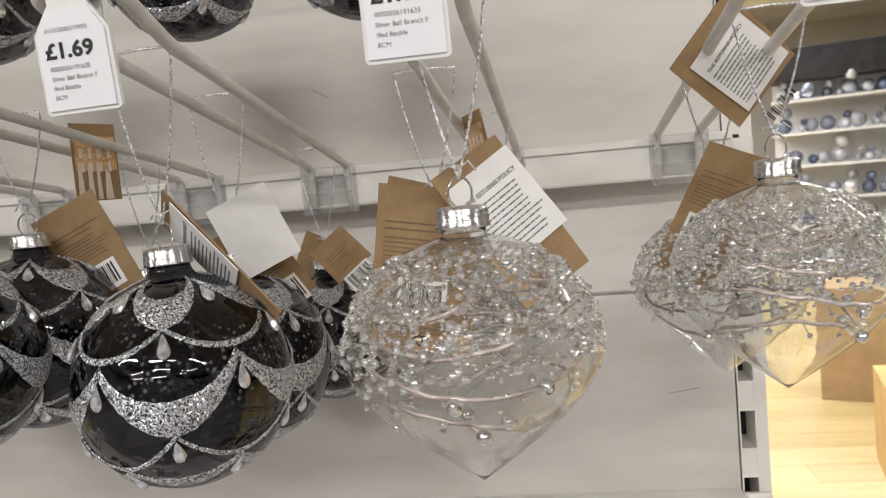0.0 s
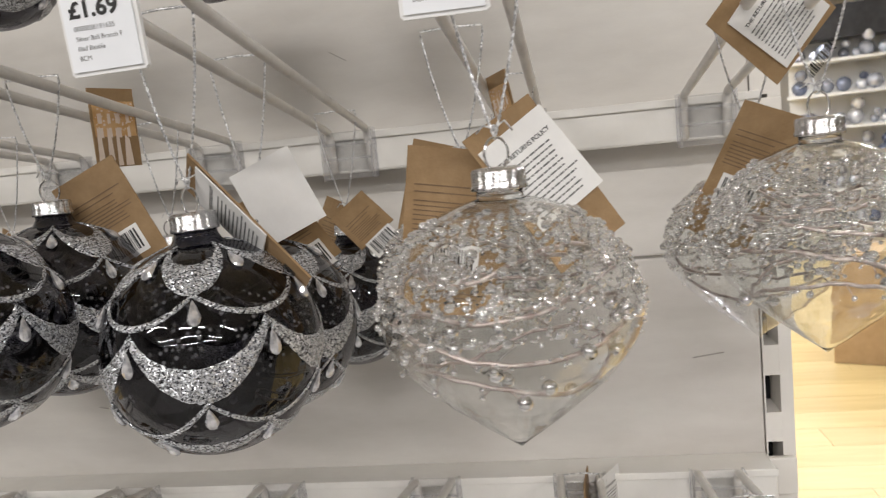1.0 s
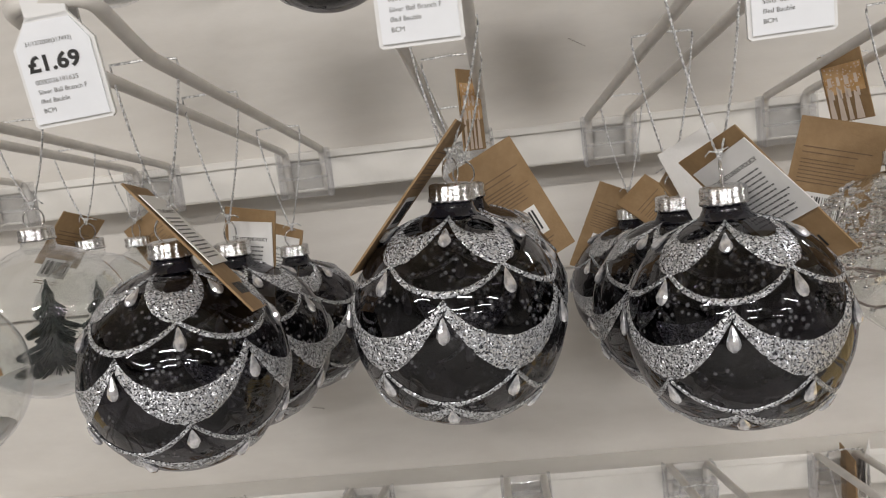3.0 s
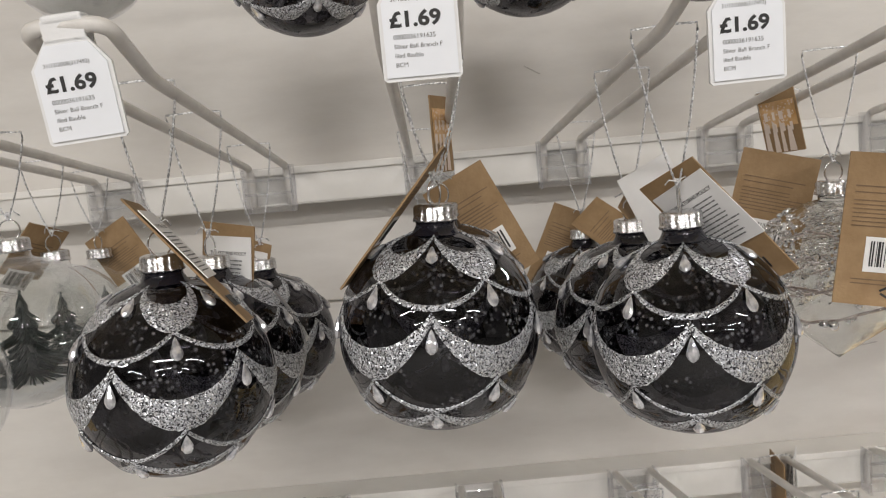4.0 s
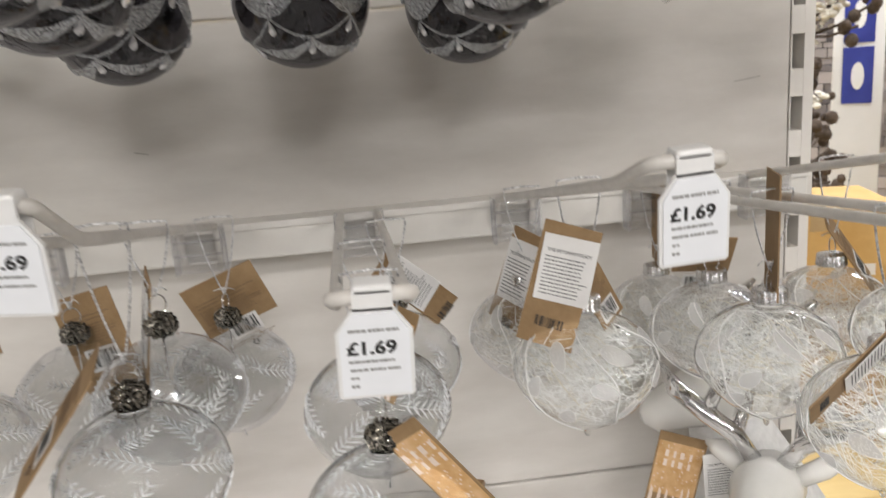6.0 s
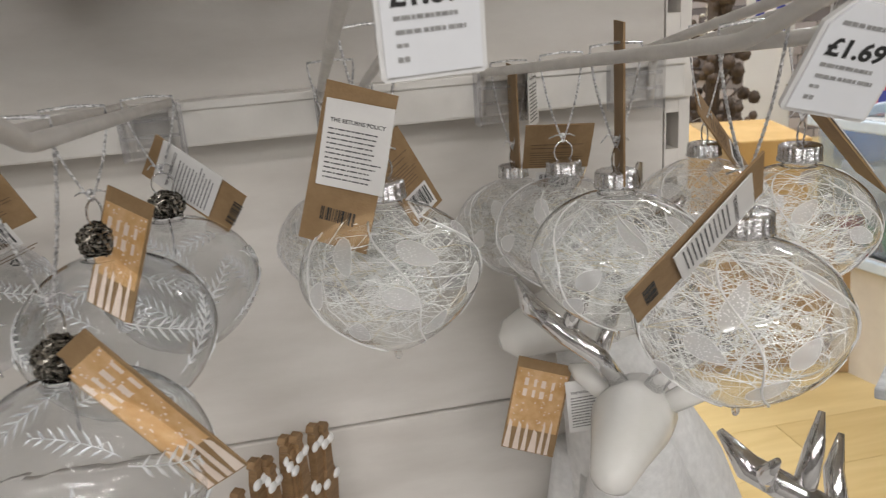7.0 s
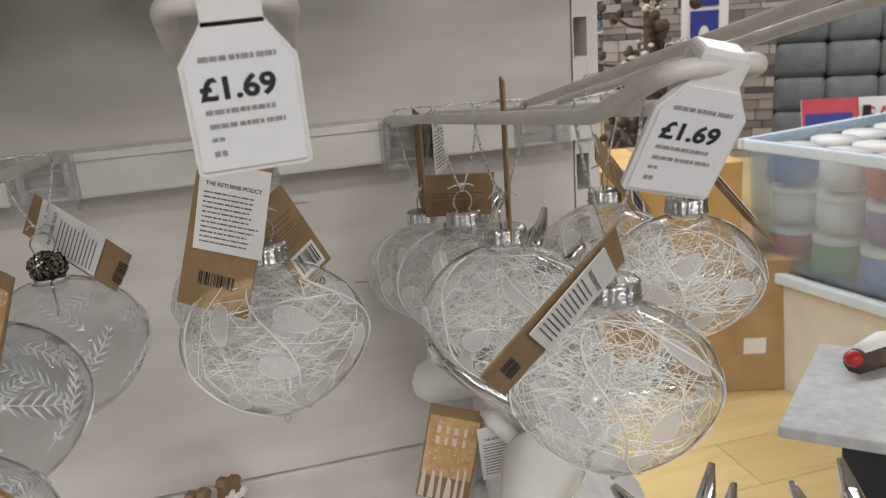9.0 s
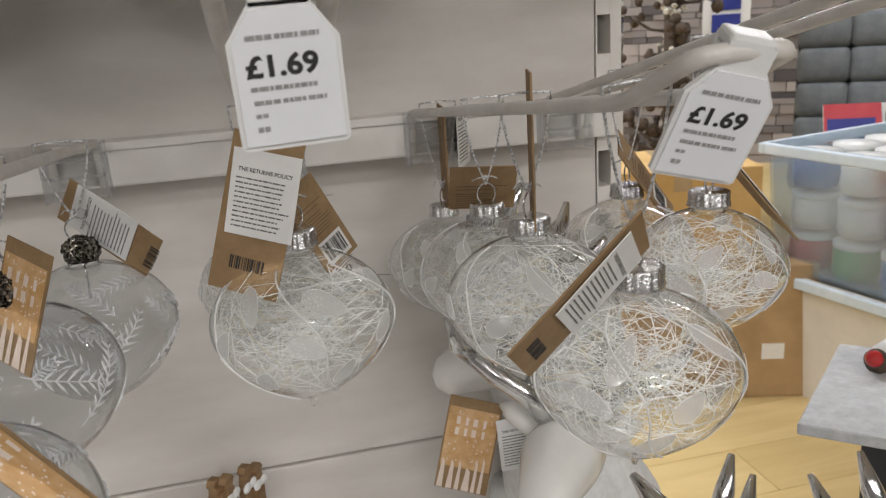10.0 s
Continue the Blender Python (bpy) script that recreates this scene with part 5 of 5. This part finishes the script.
col = thing("sign_column", pose(2.30, 3.50, 0.0, 0, 0, -34), "white column with dark blue printed signs", "column")
part("column", mesh("column", *box(-0.11, 0.11, 0.0, 0.22, 0, 2.4, 0.004), M_WHITE, False), col)
for i, z in enumerate((0.785, 1.070, 1.355)):
    part("sign", mesh("sign", *slab([(-0.066, z), (0.066, z), (0.066, z + 0.265), (-0.066, z + 0.265)], -0.006, -0.001), M_BLUE, False), col, "dark blue sign")
    part("emblem", mesh("emblem", *slab([(0.028 * math.cos(a), z + 0.13 + 0.065 * math.sin(a)) for a in [2 * math.pi * k / 14 for k in range(14)]], -0.009, -0.0065), M_WHITE, False), col, "plain white oval")

# flower stand beside the column
fs = thing("flower_stand", pose(1.78, 3.1, 0.0), "dark display stand crowded with cream artificial flowers", "flower stand")
br, fl = [], []
rf = random.Random(21)
for i in range(90):
    a, z = rf.uniform(0, 2 * math.pi), rf.uniform(0.15, 1.45)
    q = rf.uniform(0.05, 0.28)
    p = Vector((0, 0, z))
    e = Vector((q * math.cos(a), q * math.sin(a), z + rf.uniform(0.0, 0.12)))
    br.append(tube([p, (p + e) / 2 + Vector((0, 0, -0.02)), e], 0.006, 4))
    if z > 0.8 and i % 2 == 0:
        for _ in range(14):
            fl.append(ball(e + Vector((rf.gauss(0, 0.026), rf.gauss(0, 0.026), rf.gauss(0, 0.02))), rf.uniform(0.010, 0.022), 6, 4, (1, 1, 0.6)))
    else:
        for _ in range(4):
            br.append(ball(e + Vector((rf.gauss(0, 0.03), rf.gauss(0, 0.03), rf.gauss(0, 0.03))), rf.uniform(0.015, 0.03), 6, 4))
br.append(tube([(0, 0, 0), (0, 0, 1.5)], 0.03, 8))
br.append(box(-0.2, 0.2, -0.2, 0.2, 0, 0.03))
tagged(part("foliage", mesh("foliage", *merge(*br), M_BARK), fs, "dark brown stems and leaves"), kind="stuff")
tagged(part("blossom", mesh("blossom", *merge(*fl), M_FLOWERS), fs, "cream blossoms"), kind="stuff")

# far shelving
def far_shelf(x, y, rz, label):
    t = thing("shelf_unit", pose(x, y, 0, 0, 0, rz), label, "shelving", "far shelving")
    part("back", mesh("back", *box(-1.1, 1.1, 0.25, 0.28, 0, 1.95), M_WHITE, False), t)
    part("header", mesh("header", *box(-1.12, 1.12, -0.05, 0.28, 1.955, 2.25, 0.004), M_DARKMETAL, False), t, "dark header panel")
    for k in range(6):
        part("shelf", cached("farshelf", lambda: mesh("shelf", *box(-1.1, 1.1, -0.15, 0.248, 0, 0.025), M_WHITE, False)), t, "", pose(0, 0, 0.25 + 0.30 * k))
    g = []
    r = random.Random(int(x * 10))
    for k in range(6):
        q = -1.0
        while q < 1.0:
            s = r.uniform(0.035, 0.075)
            g.append(ball((q, r.uniform(-0.08, 0.1), 0.276 + 0.30 * k + s), s, 8, 6))
            if r.random() < 0.6:
                g.append(ball((q + 0.02, r.uniform(-0.08, 0.1), 0.276 + 0.30 * k + s * 2.6), s * 0.8, 8, 6))
            q += s * 2.1
    tagged(part("stock", mesh("stock", *merge(*g), M_SILVERGOODS), t, "silver and blue baubles on the shelves"), kind="stuff")


far_shelf(3.3, 7.4, -18, "white shelving stocked with silver and blue baubles")
far_shelf(5.4, 6.2, -42, "white shelving beside another stocked shelf")
bulk = thing("ceiling_bulkhead", Matrix(), "grey ceiling bulkhead across the shop", "bulkhead", kind="structure", me=mesh("bulkhead", *box(0.6, 8.5, 6.1, 6.5, 2.45, CEIL - 0.002), M_SHOPWALL, False))

# laminate boards of the floor
bd = cached("plank", lambda: mesh("plank", *box(0.001, 1.199, 0.0008, 0.1892, -0.004, 0.0), M_FLOOR, False))
n = 0
for j in range(-2, 34):
    for i in range(0, 6):
        x = 0.3 + 1.2 * i - 0.4 * (j % 3)
        y = 0.6 + 0.19 * j
        if n < 230:
            part("plank", bd, floor, "", pose(x, y, 0))
            n += 1
V = []
for j in range(-2, 55):
    for i in range(-5, 9):
        x = 0.3 + 1.2 * i - 0.4 * (j % 3)
        y = 0.6 + 0.19 * j
        inside = -2 <= j < 34 and 0 <= i < 6 and ((j + 2) * 6 + i) < 230
        if inside or x + 1.2 < FX0 or x > FX1 - 0.05 or y + 0.19 > FY1 or y < FY0:
            continue
        V.append(box(max(x, FX0) + 0.001, min(x + 1.2, FX1) - 0.001, y + 0.0008, y + 0.1892, -0.004, 0.0))
tagged(part("far_planks", mesh("planks", *merge(*V), M_FLOOR, False), floor), kind="stuff")
